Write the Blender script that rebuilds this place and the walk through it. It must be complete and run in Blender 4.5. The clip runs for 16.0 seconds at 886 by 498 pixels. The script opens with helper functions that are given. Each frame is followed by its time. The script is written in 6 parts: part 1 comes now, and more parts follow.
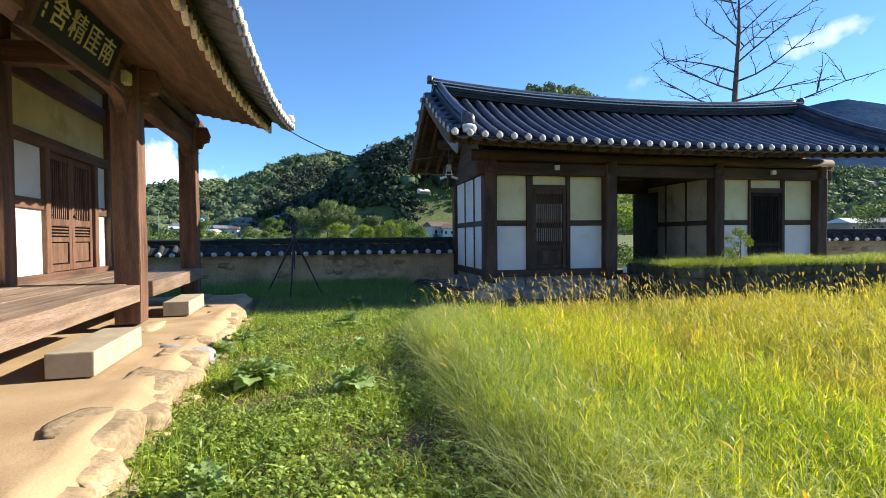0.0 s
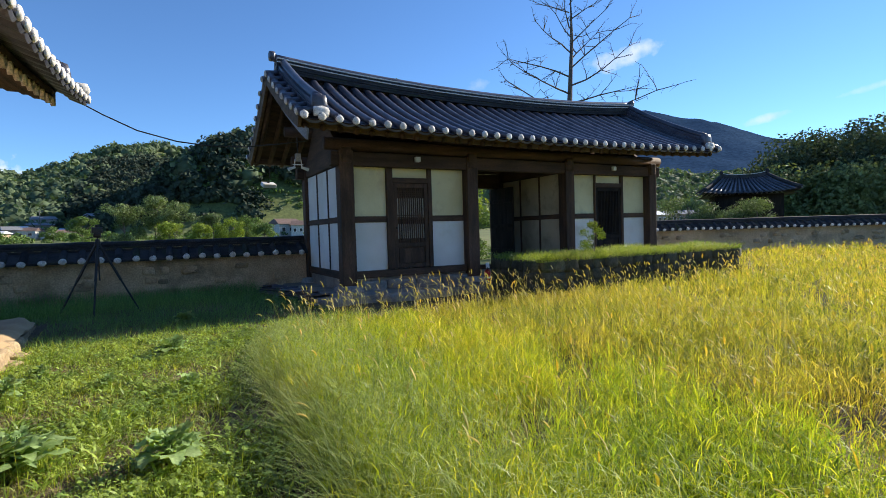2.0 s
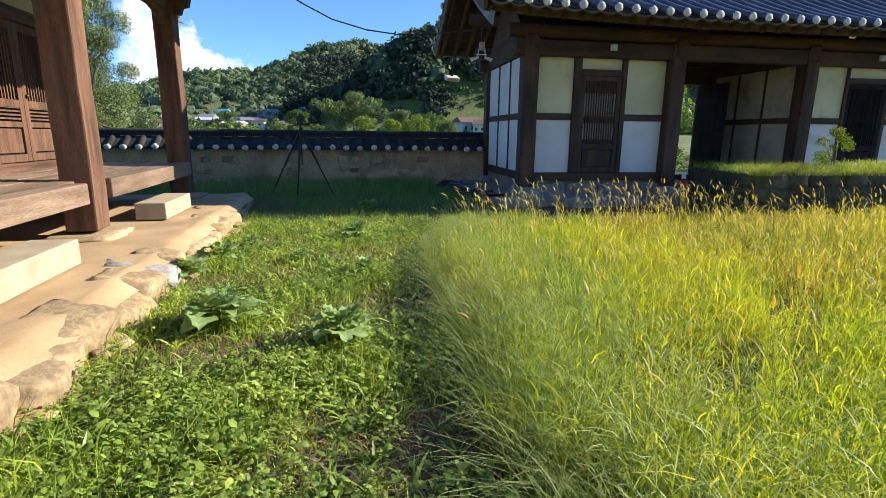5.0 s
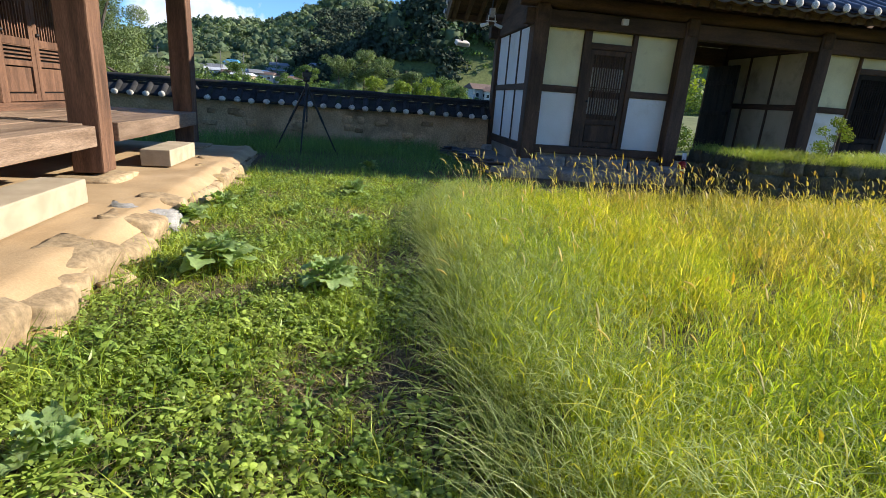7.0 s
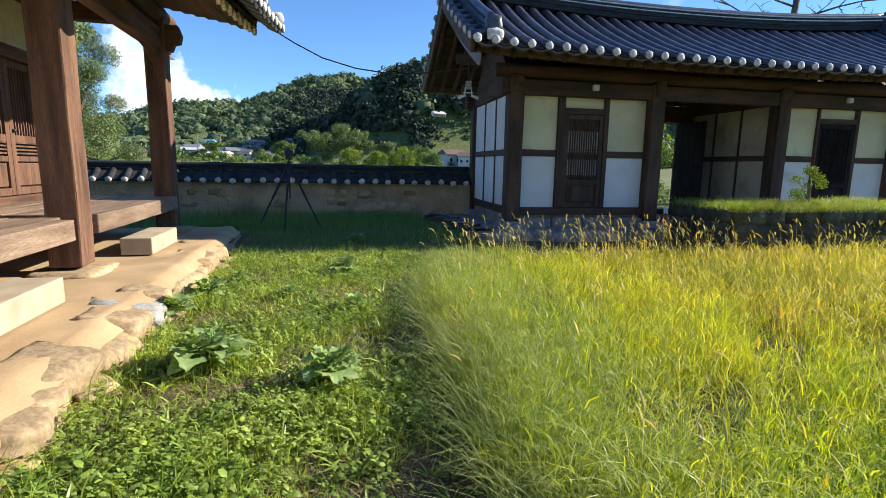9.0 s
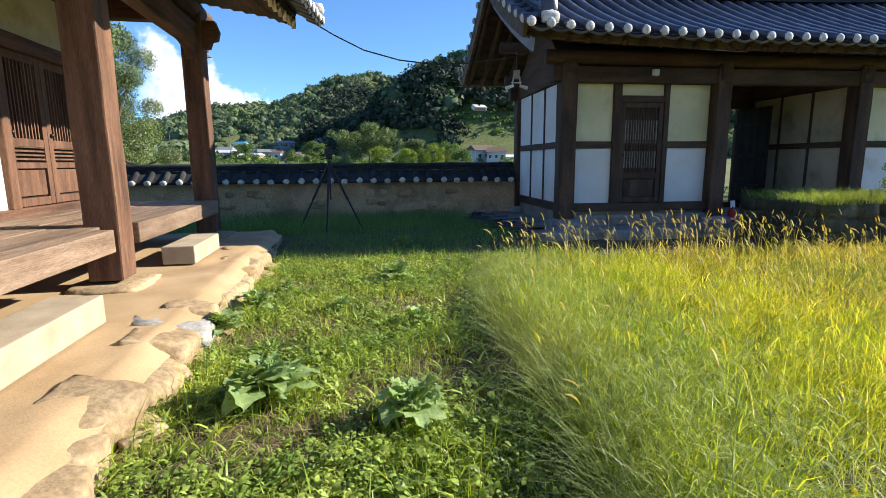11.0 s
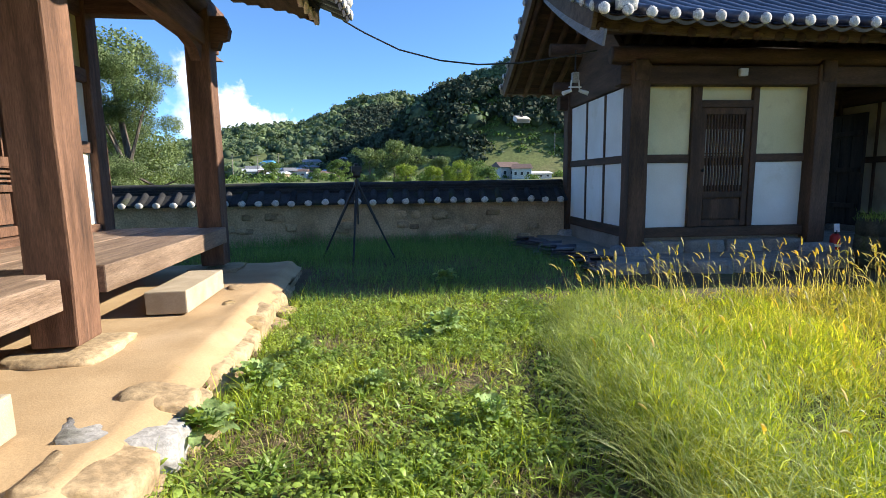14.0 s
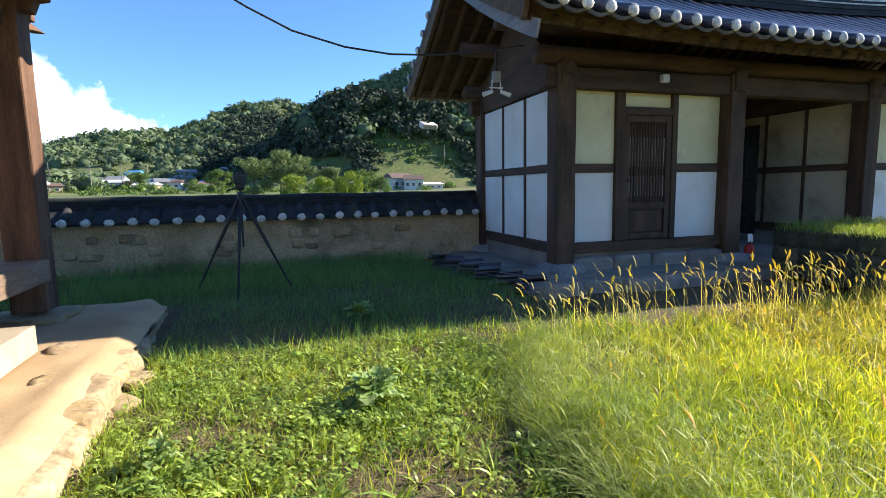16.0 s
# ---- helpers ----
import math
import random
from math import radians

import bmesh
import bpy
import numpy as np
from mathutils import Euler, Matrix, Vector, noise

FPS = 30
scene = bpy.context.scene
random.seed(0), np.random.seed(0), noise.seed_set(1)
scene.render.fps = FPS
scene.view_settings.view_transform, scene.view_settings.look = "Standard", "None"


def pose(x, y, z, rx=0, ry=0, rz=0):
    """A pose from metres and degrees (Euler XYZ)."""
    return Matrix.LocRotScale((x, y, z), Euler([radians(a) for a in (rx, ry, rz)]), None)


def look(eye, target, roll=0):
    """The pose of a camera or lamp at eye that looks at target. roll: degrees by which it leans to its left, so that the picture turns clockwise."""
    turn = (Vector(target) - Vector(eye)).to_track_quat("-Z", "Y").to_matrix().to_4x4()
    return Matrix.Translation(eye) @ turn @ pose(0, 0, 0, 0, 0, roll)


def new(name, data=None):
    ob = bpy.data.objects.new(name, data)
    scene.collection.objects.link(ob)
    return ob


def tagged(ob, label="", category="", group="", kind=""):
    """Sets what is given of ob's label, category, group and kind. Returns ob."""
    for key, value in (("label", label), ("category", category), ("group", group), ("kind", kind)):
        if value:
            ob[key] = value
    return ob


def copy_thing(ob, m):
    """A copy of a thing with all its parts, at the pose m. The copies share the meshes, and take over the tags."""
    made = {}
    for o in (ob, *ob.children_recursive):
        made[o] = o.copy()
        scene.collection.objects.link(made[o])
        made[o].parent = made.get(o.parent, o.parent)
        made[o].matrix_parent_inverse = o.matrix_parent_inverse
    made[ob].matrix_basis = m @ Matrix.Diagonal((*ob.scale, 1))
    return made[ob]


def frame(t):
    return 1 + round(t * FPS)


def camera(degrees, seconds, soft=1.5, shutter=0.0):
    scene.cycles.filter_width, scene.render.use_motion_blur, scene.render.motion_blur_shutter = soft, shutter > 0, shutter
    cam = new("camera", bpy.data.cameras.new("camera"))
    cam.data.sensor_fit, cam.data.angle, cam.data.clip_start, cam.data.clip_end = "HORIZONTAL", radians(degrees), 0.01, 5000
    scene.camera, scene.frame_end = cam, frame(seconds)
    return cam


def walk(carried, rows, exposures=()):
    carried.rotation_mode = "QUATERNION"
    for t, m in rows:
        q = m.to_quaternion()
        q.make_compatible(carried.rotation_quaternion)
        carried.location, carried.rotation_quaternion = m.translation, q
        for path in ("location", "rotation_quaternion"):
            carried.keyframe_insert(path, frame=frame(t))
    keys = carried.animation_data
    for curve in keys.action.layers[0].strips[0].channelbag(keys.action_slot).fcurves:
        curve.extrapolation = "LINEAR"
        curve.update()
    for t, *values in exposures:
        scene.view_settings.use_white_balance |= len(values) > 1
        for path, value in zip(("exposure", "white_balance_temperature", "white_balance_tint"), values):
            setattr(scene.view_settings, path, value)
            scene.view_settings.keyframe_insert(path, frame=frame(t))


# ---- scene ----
cam = camera(81.9, 16.0, soft=0.7)
PATH = [
    (0, (-0.376, 0.183, 1.364), (0.053, 2.136, 1.32), -0.5),
    (0.5, (-0.348, 0.435, 1.394), (0.531, 2.231, 1.346), -1.4),
    (1, (-0.248, 0.659, 1.375), (0.678, 2.431, 1.317), -1.9),
    (1.5, (-0.167, 0.886, 1.39), (0.733, 2.671, 1.308), -1.6),
    (2, (-0.191, 1.166, 1.4), (0.774, 2.917, 1.329), -1.7),
    (2.5, (-0.184, 1.398, 1.392), (0.81, 3.131, 1.299), -1.9),
    (3, (-0.136, 1.616, 1.385), (0.685, 3.433, 1.227), -3.4),
    (3.5, (-0.188, 1.728, 1.388), (0.406, 3.624, 1.16), -4.4),
    (4, (-0.1, 1.67, 1.359), (0.299, 3.608, 1.065), -4.8),
    (6.5, (-0.018, 1.348, 1.317), (0.314, 3.236, 0.749), 5.7),
    (7, (0.028, 1.302, 1.334), (0.332, 3.197, 0.772), 4.3),
    (7.5, (0.017, 1.29, 1.334), (0.262, 3.192, 0.767), 2.5),
    (8, (-0.018, 1.319, 1.361), (0.329, 3.236, 0.909), 2.3),
    (10.5, (-0.301, 1.949, 1.406), (0.059, 3.895, 1.119), 0.1),
    (11, (-0.366, 2.107, 1.389), (-0.103, 4.061, 1.054), -0.4),
    (11.5, (-0.328, 2.306, 1.384), (-0.169, 4.266, 1.021), -0.8),
    (12, (-0.346, 2.513, 1.36), (-0.092, 4.458, 0.969), 0.5),
    (12.5, (-0.449, 2.719, 1.399), (-0.177, 4.661, 1.006), -3.6),
    (13, (-0.438, 2.979, 1.381), (-0.235, 4.927, 0.975), -2.8),
    (13.5, (-0.444, 3.254, 1.426), (-0.298, 5.231, 1.162), -1.0),
    (14, (-0.524, 3.517, 1.409), (-0.35, 5.491, 1.14), -0.8),
    (14.5, (-0.537, 3.786, 1.39), (-0.373, 5.751, 1.056), -2.2),
    (15, (-0.537, 4.106, 1.413), (-0.425, 6.077, 1.092), -2.7),
    (15.5, (-0.6, 4.44, 1.419), (-0.11, 6.359, 1.145), -1.0),
    (16, (-0.627, 4.725, 1.424), (-0.041, 6.623, 1.19), -1.0),
]
walk(cam, [(t, look(eye, target, roll)) for t, eye, target, roll in PATH], [(0, 1.15), (0.4, 0.93), (1.5, 0.88), (2.5, 0.74), (3.4, 0.88), (4.0, 1.04), (6.5, 0.93), (11, 1.08), (14, 1.20), (16, 1.34)])

# ---- world, sun and exposure ----
SUN_EL, SUN_AZ = radians(26.8), radians(4.0)  # azimuth counted from +x towards +y
sun_dir = Vector((math.cos(SUN_EL) * math.cos(SUN_AZ), math.cos(SUN_EL) * math.sin(SUN_AZ), math.sin(SUN_EL)))
sun = new("sun", bpy.data.lights.new("sun", "SUN"))
sun.data.energy, sun.data.angle, sun.data.color = 5.0, radians(0.53), (1.0, 0.90, 0.74)
sun.matrix_world = look(sun_dir * 50, (0, 0, 0))


def make_world():
    w = bpy.data.worlds.new("sky")
    scene.world = w
    w.use_nodes = True
    n, k = w.node_tree.nodes, w.node_tree.links
    n.clear()
    out, bg = n.new("ShaderNodeOutputWorld"), n.new("ShaderNodeBackground")
    sky = n.new("ShaderNodeTexSky")
    sky.sky_type, sky.sun_disc = "NISHITA", False
    sky.sun_elevation, sky.sun_rotation = SUN_EL, radians(90) - SUN_AZ
    sky.air_density, sky.dust_density, sky.ozone_density = 0.75, 0.0, 5.0
    bg.inputs["Strength"].default_value = 0.105
    co = n.new("ShaderNodeTexCoord")
    sep = n.new("ShaderNodeSeparateXYZ")
    k.new(co.outputs["Generated"], sep.inputs[0])

    def math_(op, a, b=0.0, c=0.0, clamp=False):
        m = n.new("ShaderNodeMath")
        m.operation, m.use_clamp = op, clamp
        for i, v in enumerate((a, b, c)):
            if isinstance(v, (int, float)):
                m.inputs[i].default_value = v
            else:
                k.new(v, m.inputs[i])
        return m.outputs[0]

    az = math_("MULTIPLY", math_("ARCTAN2", sep.outputs[0], sep.outputs[1]), 57.296)
    el = math_("MULTIPLY", math_("ARCSINE", sep.outputs[2]), 57.296)
    comb = n.new("ShaderNodeCombineXYZ")
    k.new(az, comb.inputs[0])
    k.new(el, comb.inputs[1])
    lump = n.new("ShaderNodeTexNoise")
    lump.inputs["Scale"].default_value, lump.inputs["Detail"].default_value, lump.inputs["Roughness"].default_value = 0.42, 6, 0.56
    k.new(comb.outputs[0], lump.inputs["Vector"])
    wob = math_("MULTIPLY", math_("SUBTRACT", lump.outputs[0], 0.5), 7.0)
    # a cumulus bank low in the north-north-west, its top falling to the right
    top = math_("SUBTRACT", 12.3, math_("MULTIPLY", math_("ADD", az, 21.0), 0.56))
    edge = math_("ADD", math_("SUBTRACT", top, el), wob)
    left = math_("ADD", math_("ADD", az, 22.3), wob)
    bank = math_("MULTIPLY", math_("MULTIPLY", edge, 0.9, clamp=True), math_("MULTIPLY", left, 0.5, clamp=True), clamp=True)

    # small torn clouds further east
    def puff(a0, e0, wa, we, gain):
        da = math_("DIVIDE", math_("SUBTRACT", az, a0), wa)
        de = math_("DIVIDE", math_("SUBTRACT", math_("SUBTRACT", el, e0), math_("MULTIPLY", math_("SUBTRACT", az, a0), 0.18)), we)
        r2 = math_("ADD", math_("MULTIPLY", da, da), math_("MULTIPLY", de, de))
        return math_("MULTIPLY", math_("ADD", math_("SUBTRACT", 0.75, r2), math_("MULTIPLY", wob, 0.42)), gain, clamp=True)

    mask = bank
    for p in ((48.6, 17.0, 4.2, 1.2, 0.8), (33.4, 15.6, 1.6, 1.0, 0.35), (61.5, 9.6, 2.6, 0.5, 0.6), (69, 11, 3.0, 0.4, 0.4), (-60, 14, 9, 4, 0.7), (120, 16, 14, 4, 0.6), (200, 14, 12, 4, 0.7)):
        mask = math_("MAXIMUM", mask, puff(*p))
    shade = n.new("ShaderNodeTexNoise")
    shade.inputs["Scale"].default_value, shade.inputs["Detail"].default_value = 0.5, 4
    sh = n.new("ShaderNodeVectorMath")
    sh.operation = "ADD"
    sh.inputs[1].default_value = (-0.9, -0.9, 3)
    k.new(comb.outputs[0], sh.inputs[0])
    k.new(sh.outputs[0], shade.inputs["Vector"])
    ramp = n.new("ShaderNodeValToRGB")
    ramp.color_ramp.elements[0].position, ramp.color_ramp.elements[0].color = 0.3, (3.6, 4.6, 6.4, 1)
    ramp.color_ramp.elements[1].position, ramp.color_ramp.elements[1].color = 0.62, (5.9, 6.1, 6.5, 1)
    k.new(shade.outputs[0], ramp.inputs[0])
    mix = n.new("ShaderNodeMix")
    mix.data_type = "RGBA"
    k.new(mask, mix.inputs["Factor"])
    tint = n.new("ShaderNodeMix")
    tint.data_type, tint.blend_type = "RGBA", "MULTIPLY"
    tint.inputs["Factor"].default_value = 1.0
    tint.inputs["B"].default_value = (0.88, 1.05, 1.15, 1)
    k.new(sky.outputs[0], tint.inputs["A"])
    k.new(tint.outputs["Result"], mix.inputs["A"])
    k.new(ramp.outputs[0], mix.inputs["B"])
    k.new(mix.outputs["Result"], bg.inputs["Color"])
    k.new(bg.outputs[0], out.inputs[0])


make_world()


# ---- materials ----
def material(name, dark, light, rough=0.8, scale=4.0, bump=0.3, fine=60.0, stretch=(1, 1, 1), vary=0.12, island=False, stain=None, stain_scale=1.2,
             stain_at=0.55, thin=0.0, thin_tint=(1.0, 1.0, 1.0), spec=0.4, metal=0.0, grain=0.35, dist=0.01):
    """Two noise scales between dark and light, stains, fine relief; thin lets light through leaves."""
    m = bpy.data.materials.new(name)
    m.use_nodes = True
    n, k = m.node_tree.nodes, m.node_tree.links
    p = n["Principled BSDF"]
    co, info, geo = n.new("ShaderNodeTexCoord"), n.new("ShaderNodeObjectInfo"), n.new("ShaderNodeNewGeometry")
    rnd = geo.outputs["Random Per Island"] if island else info.outputs["Random"]
    mp = n.new("ShaderNodeMapping")
    mp.inputs["Scale"].default_value = stretch
    k.new(co.outputs["Object"], mp.inputs["Vector"])
    sh = n.new("ShaderNodeMath")
    sh.operation = "MULTIPLY"
    sh.inputs[1].default_value = 0.0 if island else 37.0
    k.new(rnd, sh.inputs[0])
    add = n.new("ShaderNodeVectorMath")
    k.new(mp.outputs[0], add.inputs[0])
    k.new(sh.outputs[0], add.inputs[1])
    a, b = n.new("ShaderNodeTexNoise"), n.new("ShaderNodeTexNoise")
    a.inputs["Scale"].default_value, a.inputs["Detail"].default_value = scale, 5
    b.inputs["Scale"].default_value, b.inputs["Detail"].default_value, b.inputs["Roughness"].default_value = fine, 4, 0.65
    for t in (a, b):
        k.new(add.outputs[0], t.inputs["Vector"])
    ramp = n.new("ShaderNodeValToRGB")
    ramp.color_ramp.elements[0].position, ramp.color_ramp.elements[0].color = 0.32, (*dark, 1)
    ramp.color_ramp.elements[1].position, ramp.color_ramp.elements[1].color = 0.68, (*light, 1)
    k.new(a.outputs[0], ramp.inputs[0])
    colour = ramp.outputs[0]
    if stain:
        c = n.new("ShaderNodeTexNoise")
        c.inputs["Scale"].default_value, c.inputs["Detail"].default_value, c.inputs["Roughness"].default_value = stain_scale, 7, 0.62
        k.new(add.outputs[0], c.inputs["Vector"])
        r = n.new("ShaderNodeValToRGB")
        r.color_ramp.elements[0].position, r.color_ramp.elements[1].position = stain_at, stain_at + 0.16
        k.new(c.outputs[0], r.inputs[0])
        mx = n.new("ShaderNodeMix")
        mx.data_type = "RGBA"
        mx.inputs["B"].default_value = (*stain, 1)
        k.new(r.outputs[0], mx.inputs["Factor"])
        k.new(colour, mx.inputs["A"])
        colour = mx.outputs["Result"]
    hsv = n.new("ShaderNodeHueSaturation")
    mr = n.new("ShaderNodeMapRange")
    mr.inputs["To Min"].default_value, mr.inputs["To Max"].default_value = 1 - vary, 1 + vary
    k.new(rnd, mr.inputs["Value"])
    gr = n.new("ShaderNodeMapRange")
    gr.inputs["From Min"].default_value, gr.inputs["From Max"].default_value = 0.3, 0.7
    gr.inputs["To Min"].default_value, gr.inputs["To Max"].default_value = 1 - grain, 1 + grain
    k.new(b.outputs[0], gr.inputs["Value"])
    mul = n.new("ShaderNodeMath")
    mul.operation = "MULTIPLY"
    k.new(mr.outputs[0], mul.inputs[0])
    k.new(gr.outputs[0], mul.inputs[1])
    k.new(mul.outputs[0], hsv.inputs["Value"])
    k.new(colour, hsv.inputs["Color"])
    k.new(hsv.outputs[0], p.inputs["Base Color"])
    p.inputs["Roughness"].default_value, p.inputs["Metallic"].default_value = rough, metal
    p.inputs["Specular IOR Level"].default_value = spec
    if bump:
        bp = n.new("ShaderNodeBump")
        bp.inputs["Strength"].default_value, bp.inputs["Distance"].default_value = bump, dist
        k.new(b.outputs[0], bp.inputs["Height"])
        k.new(bp.outputs[0], p.inputs["Normal"])
    if thin:
        tr, ms = n.new("ShaderNodeBsdfTranslucent"), n.new("ShaderNodeMixShader")
        tint = n.new("ShaderNodeMix")
        tint.data_type, tint.blend_type = "RGBA", "MULTIPLY"
        tint.inputs["Factor"].default_value = 1.0
        tint.inputs["B"].default_value = (*thin_tint, 1)
        k.new(hsv.outputs[0], tint.inputs["A"])
        k.new(tint.outputs["Result"], tr.inputs["Color"])
        ms.inputs[0].default_value = thin
        k.new(p.outputs[0], ms.inputs[1])
        k.new(tr.outputs[0], ms.inputs[2])
        k.new(ms.outputs[0], n["Material Output"].inputs["Surface"])
    return m


def blades_material(name, colours, thin, gloss=0.5, patch=None):
    """Grass: every blade its own colour from a ramp, paler or yellower in patches, light through it."""
    m = material(name, (0.1, 0.2, 0.03), (0.1, 0.2, 0.03), rough=gloss, bump=0, island=True, vary=0.25, grain=0.1, thin=thin, thin_tint=(1.22, 1.14, 0.42), spec=0.3)
    n, k = m.node_tree.nodes, m.node_tree.links
    geo = n.new("ShaderNodeNewGeometry")
    co = n.new("ShaderNodeTexCoord")
    big = n.new("ShaderNodeTexNoise")
    big.inputs["Scale"].default_value, big.inputs["Detail"].default_value = 0.55, 3
    k.new(co.outputs["Object"], big.inputs["Vector"])
    mixv = n.new("ShaderNodeMath")
    mixv.operation = "MULTIPLY_ADD"
    mixv.inputs[1].default_value = 0.62
    k.new(geo.outputs["Random Per Island"], mixv.inputs[0])
    sub = n.new("ShaderNodeMath")
    sub.operation = "MULTIPLY_ADD"
    sub.inputs[1].default_value, sub.inputs[2].default_value = 1.2, -0.42
    k.new(big.outputs[0], sub.inputs[0])
    k.new(sub.outputs[0], mixv.inputs[2])
    ramp = n.new("ShaderNodeValToRGB")
    e = ramp.color_ramp.elements
    while len(e) < len(colours):
        e.new(0.5)
    for i, c in enumerate(colours):
        e[i].position, e[i].color = i / (len(colours) - 1), (*c, 1)
    k.new(mixv.outputs[0], ramp.inputs[0])
    hsv = [x for x in n if x.type == "HUE_SAT"][0]
    k.new(ramp.outputs[0], hsv.inputs["Color"])
    return m


WOOD = material("weathered_wood", (0.088, 0.044, 0.026), (0.190, 0.100, 0.062), rough=0.75, scale=2.2, fine=26, stretch=(5, 5, 0.5), bump=0.5, stain=(0.045, 0.024, 0.016), stain_scale=1.3)
WOOD_X = material("weathered_wood_long", (0.088, 0.044, 0.026), (0.190, 0.100, 0.062), rough=0.75, scale=2.2, fine=26, stretch=(0.5, 5, 5), bump=0.5, stain=(0.040, 0.022, 0.015))
WOOD_Y = material("weathered_wood_cross", (0.088, 0.044, 0.026), (0.190, 0.100, 0.062), rough=0.75, scale=2.2, fine=26, stretch=(5, 0.5, 5), bump=0.5, stain=(0.040, 0.022, 0.015))
DARKWOOD = material("dark_wood", (0.042, 0.025, 0.015), (0.105, 0.060, 0.037), rough=0.8, scale=2.0, fine=28, stretch=(4, 4, 0.6), bump=0.4)
DARKWOOD_X = material("dark_wood_long", (0.042, 0.025, 0.015), (0.105, 0.060, 0.037), rough=0.8, scale=2.0, fine=28, stretch=(0.6, 4, 4), bump=0.4)
DARKWOOD_Y = material("dark_wood_cross", (0.042, 0.025, 0.015), (0.105, 0.060, 0.037), rough=0.8, scale=2.0, fine=28, stretch=(4, 0.6, 4), bump=0.4)
PLANK = material("porch_plank", (0.150, 0.098, 0.066), (0.300, 0.215, 0.155), rough=0.7, scale=2.5, fine=30, stretch=(5, 0.5, 5), bump=0.4, stain=(0.10, 0.062, 0.042), stain_at=0.58)
PLASTER = material("lime_plaster", (0.72, 0.70, 0.64), (0.82, 0.81, 0.77), rough=0.9, scale=1.4, fine=45, bump=0.15, vary=0.03, grain=0.04, stain=(0.62, 0.58, 0.48), stain_scale=1.1, stain_at=0.6)
OCHRE = material("yellowed_plaster", (0.62, 0.55, 0.30), (0.76, 0.70, 0.44), rough=0.9, scale=1.2, fine=45, bump=0.15, vary=0.04, grain=0.05, stain=(0.50, 0.43, 0.26), stain_scale=1.3)
TILE = material("roof_tile", (0.036, 0.037, 0.052), (0.092, 0.094, 0.120), rough=0.30, scale=3.0, fine=40, bump=0.25, vary=0.2, stain=(0.12, 0.12, 0.125), stain_scale=2.2, stain_at=0.62, spec=0.6)
LIME = material("lime_tile_end", (0.50, 0.48, 0.45), (0.78, 0.76, 0.72), rough=0.9, scale=14, fine=60, bump=0.4, vary=0.15, stain=(0.22, 0.20, 0.18), stain_scale=9, stain_at=0.6)
EARTH = material("earth_wall", (0.440, 0.320, 0.190), (0.620, 0.470, 0.300), rough=0.95, scale=2.2, fine=30, bump=0.6, stain=(0.22, 0.18, 0.12), stain_scale=0.9, stain_at=0.54, dist=0.02)
STONE = material("field_stone", (0.28, 0.200, 0.115), (0.42, 0.320, 0.195), rough=0.9, scale=3.0, fine=22, bump=0.35, vary=0.16, stain=(0.42, 0.29, 0.11), stain_scale=2.5, stain_at=0.6, dist=0.02)
GREYSTONE = material("grey_stone", (0.20, 0.195, 0.19), (0.34, 0.33, 0.32), rough=0.9, scale=4.0, fine=30, bump=0.6, vary=0.2, stain=(0.12, 0.12, 0.10), stain_scale=2.5)
GRANITE = material("cut_granite", (0.36, 0.295, 0.21), (0.46, 0.39, 0.285), rough=0.85, scale=6, fine=140, bump=0.25, vary=0.05, grain=0.14)
SAND = material("packed_sandy_earth", (0.35, 0.240, 0.130), (0.45, 0.325, 0.190), rough=0.95, scale=1.7, fine=70, bump=0.22, grain=0.10, stain=(0.52, 0.39, 0.25), stain_scale=0.7)
CEMENT = material("cement_floor", (0.20, 0.180, 0.155), (0.30, 0.275, 0.240), rough=0.92, scale=2.5, fine=60, bump=0.4, stain=(0.19, 0.17, 0.14), stain_scale=1.4)
SOIL = material("soil", (0.070, 0.054, 0.032), (0.180, 0.135, 0.080), rough=1.0, scale=1.8, fine=38, bump=0.9, stain=(0.070, 0.085, 0.030), stain_scale=0.9, stain_at=0.47, dist=0.03)
BLACK = material("black_plastic", (0.012, 0.012, 0.013), (0.022, 0.022, 0.024), rough=0.45, bump=0.05, grain=0.1)
WHITE = material("white_enamel", (0.66, 0.66, 0.65), (0.76, 0.76, 0.75), rough=0.5, bump=0.05, grain=0.05)
RED = material("red_enamel", (0.40, 0.025, 0.02), (0.50, 0.04, 0.03), rough=0.4, bump=0.05, grain=0.08)
INK = material("black_board_and_dark_backing", (0.008, 0.008, 0.008), (0.018, 0.016, 0.015), rough=0.6, bump=0.2)
GILT = material("pale_letter_paint", (0.42, 0.40, 0.20), (0.55, 0.52, 0.30), rough=0.7, bump=0.2)
BARK = material("grey_bark", (0.085, 0.070, 0.058), (0.180, 0.150, 0.125), rough=0.95, scale=4, fine=24, stretch=(3, 3, 0.7), bump=0.8)
LEAF = material("broad_leaf", (0.250, 0.390, 0.140), (0.400, 0.530, 0.225), rough=0.62, scale=9, fine=50, bump=0.35, vary=0.2, thin=0.4, thin_tint=(1.3, 1.2, 0.45), grain=0.2)
CROWN = material("crown_foliage", (0.075, 0.135, 0.036), (0.150, 0.230, 0.060), rough=0.7, scale=0.25, fine=2.0, bump=0, vary=0.45, island=True, thin=0.3, thin_tint=(1.2, 1.2, 0.5), grain=0.3)
# lifted and blued a little: distance haze put into the leaf colour
WOODS = material("woods_foliage", (0.072, 0.110, 0.060), (0.138, 0.188, 0.090), rough=0.8, scale=0.02, fine=0.4, bump=0, vary=0.34, island=True, thin=0.22, thin_tint=(1.1, 1.2, 0.5), grain=0.2)
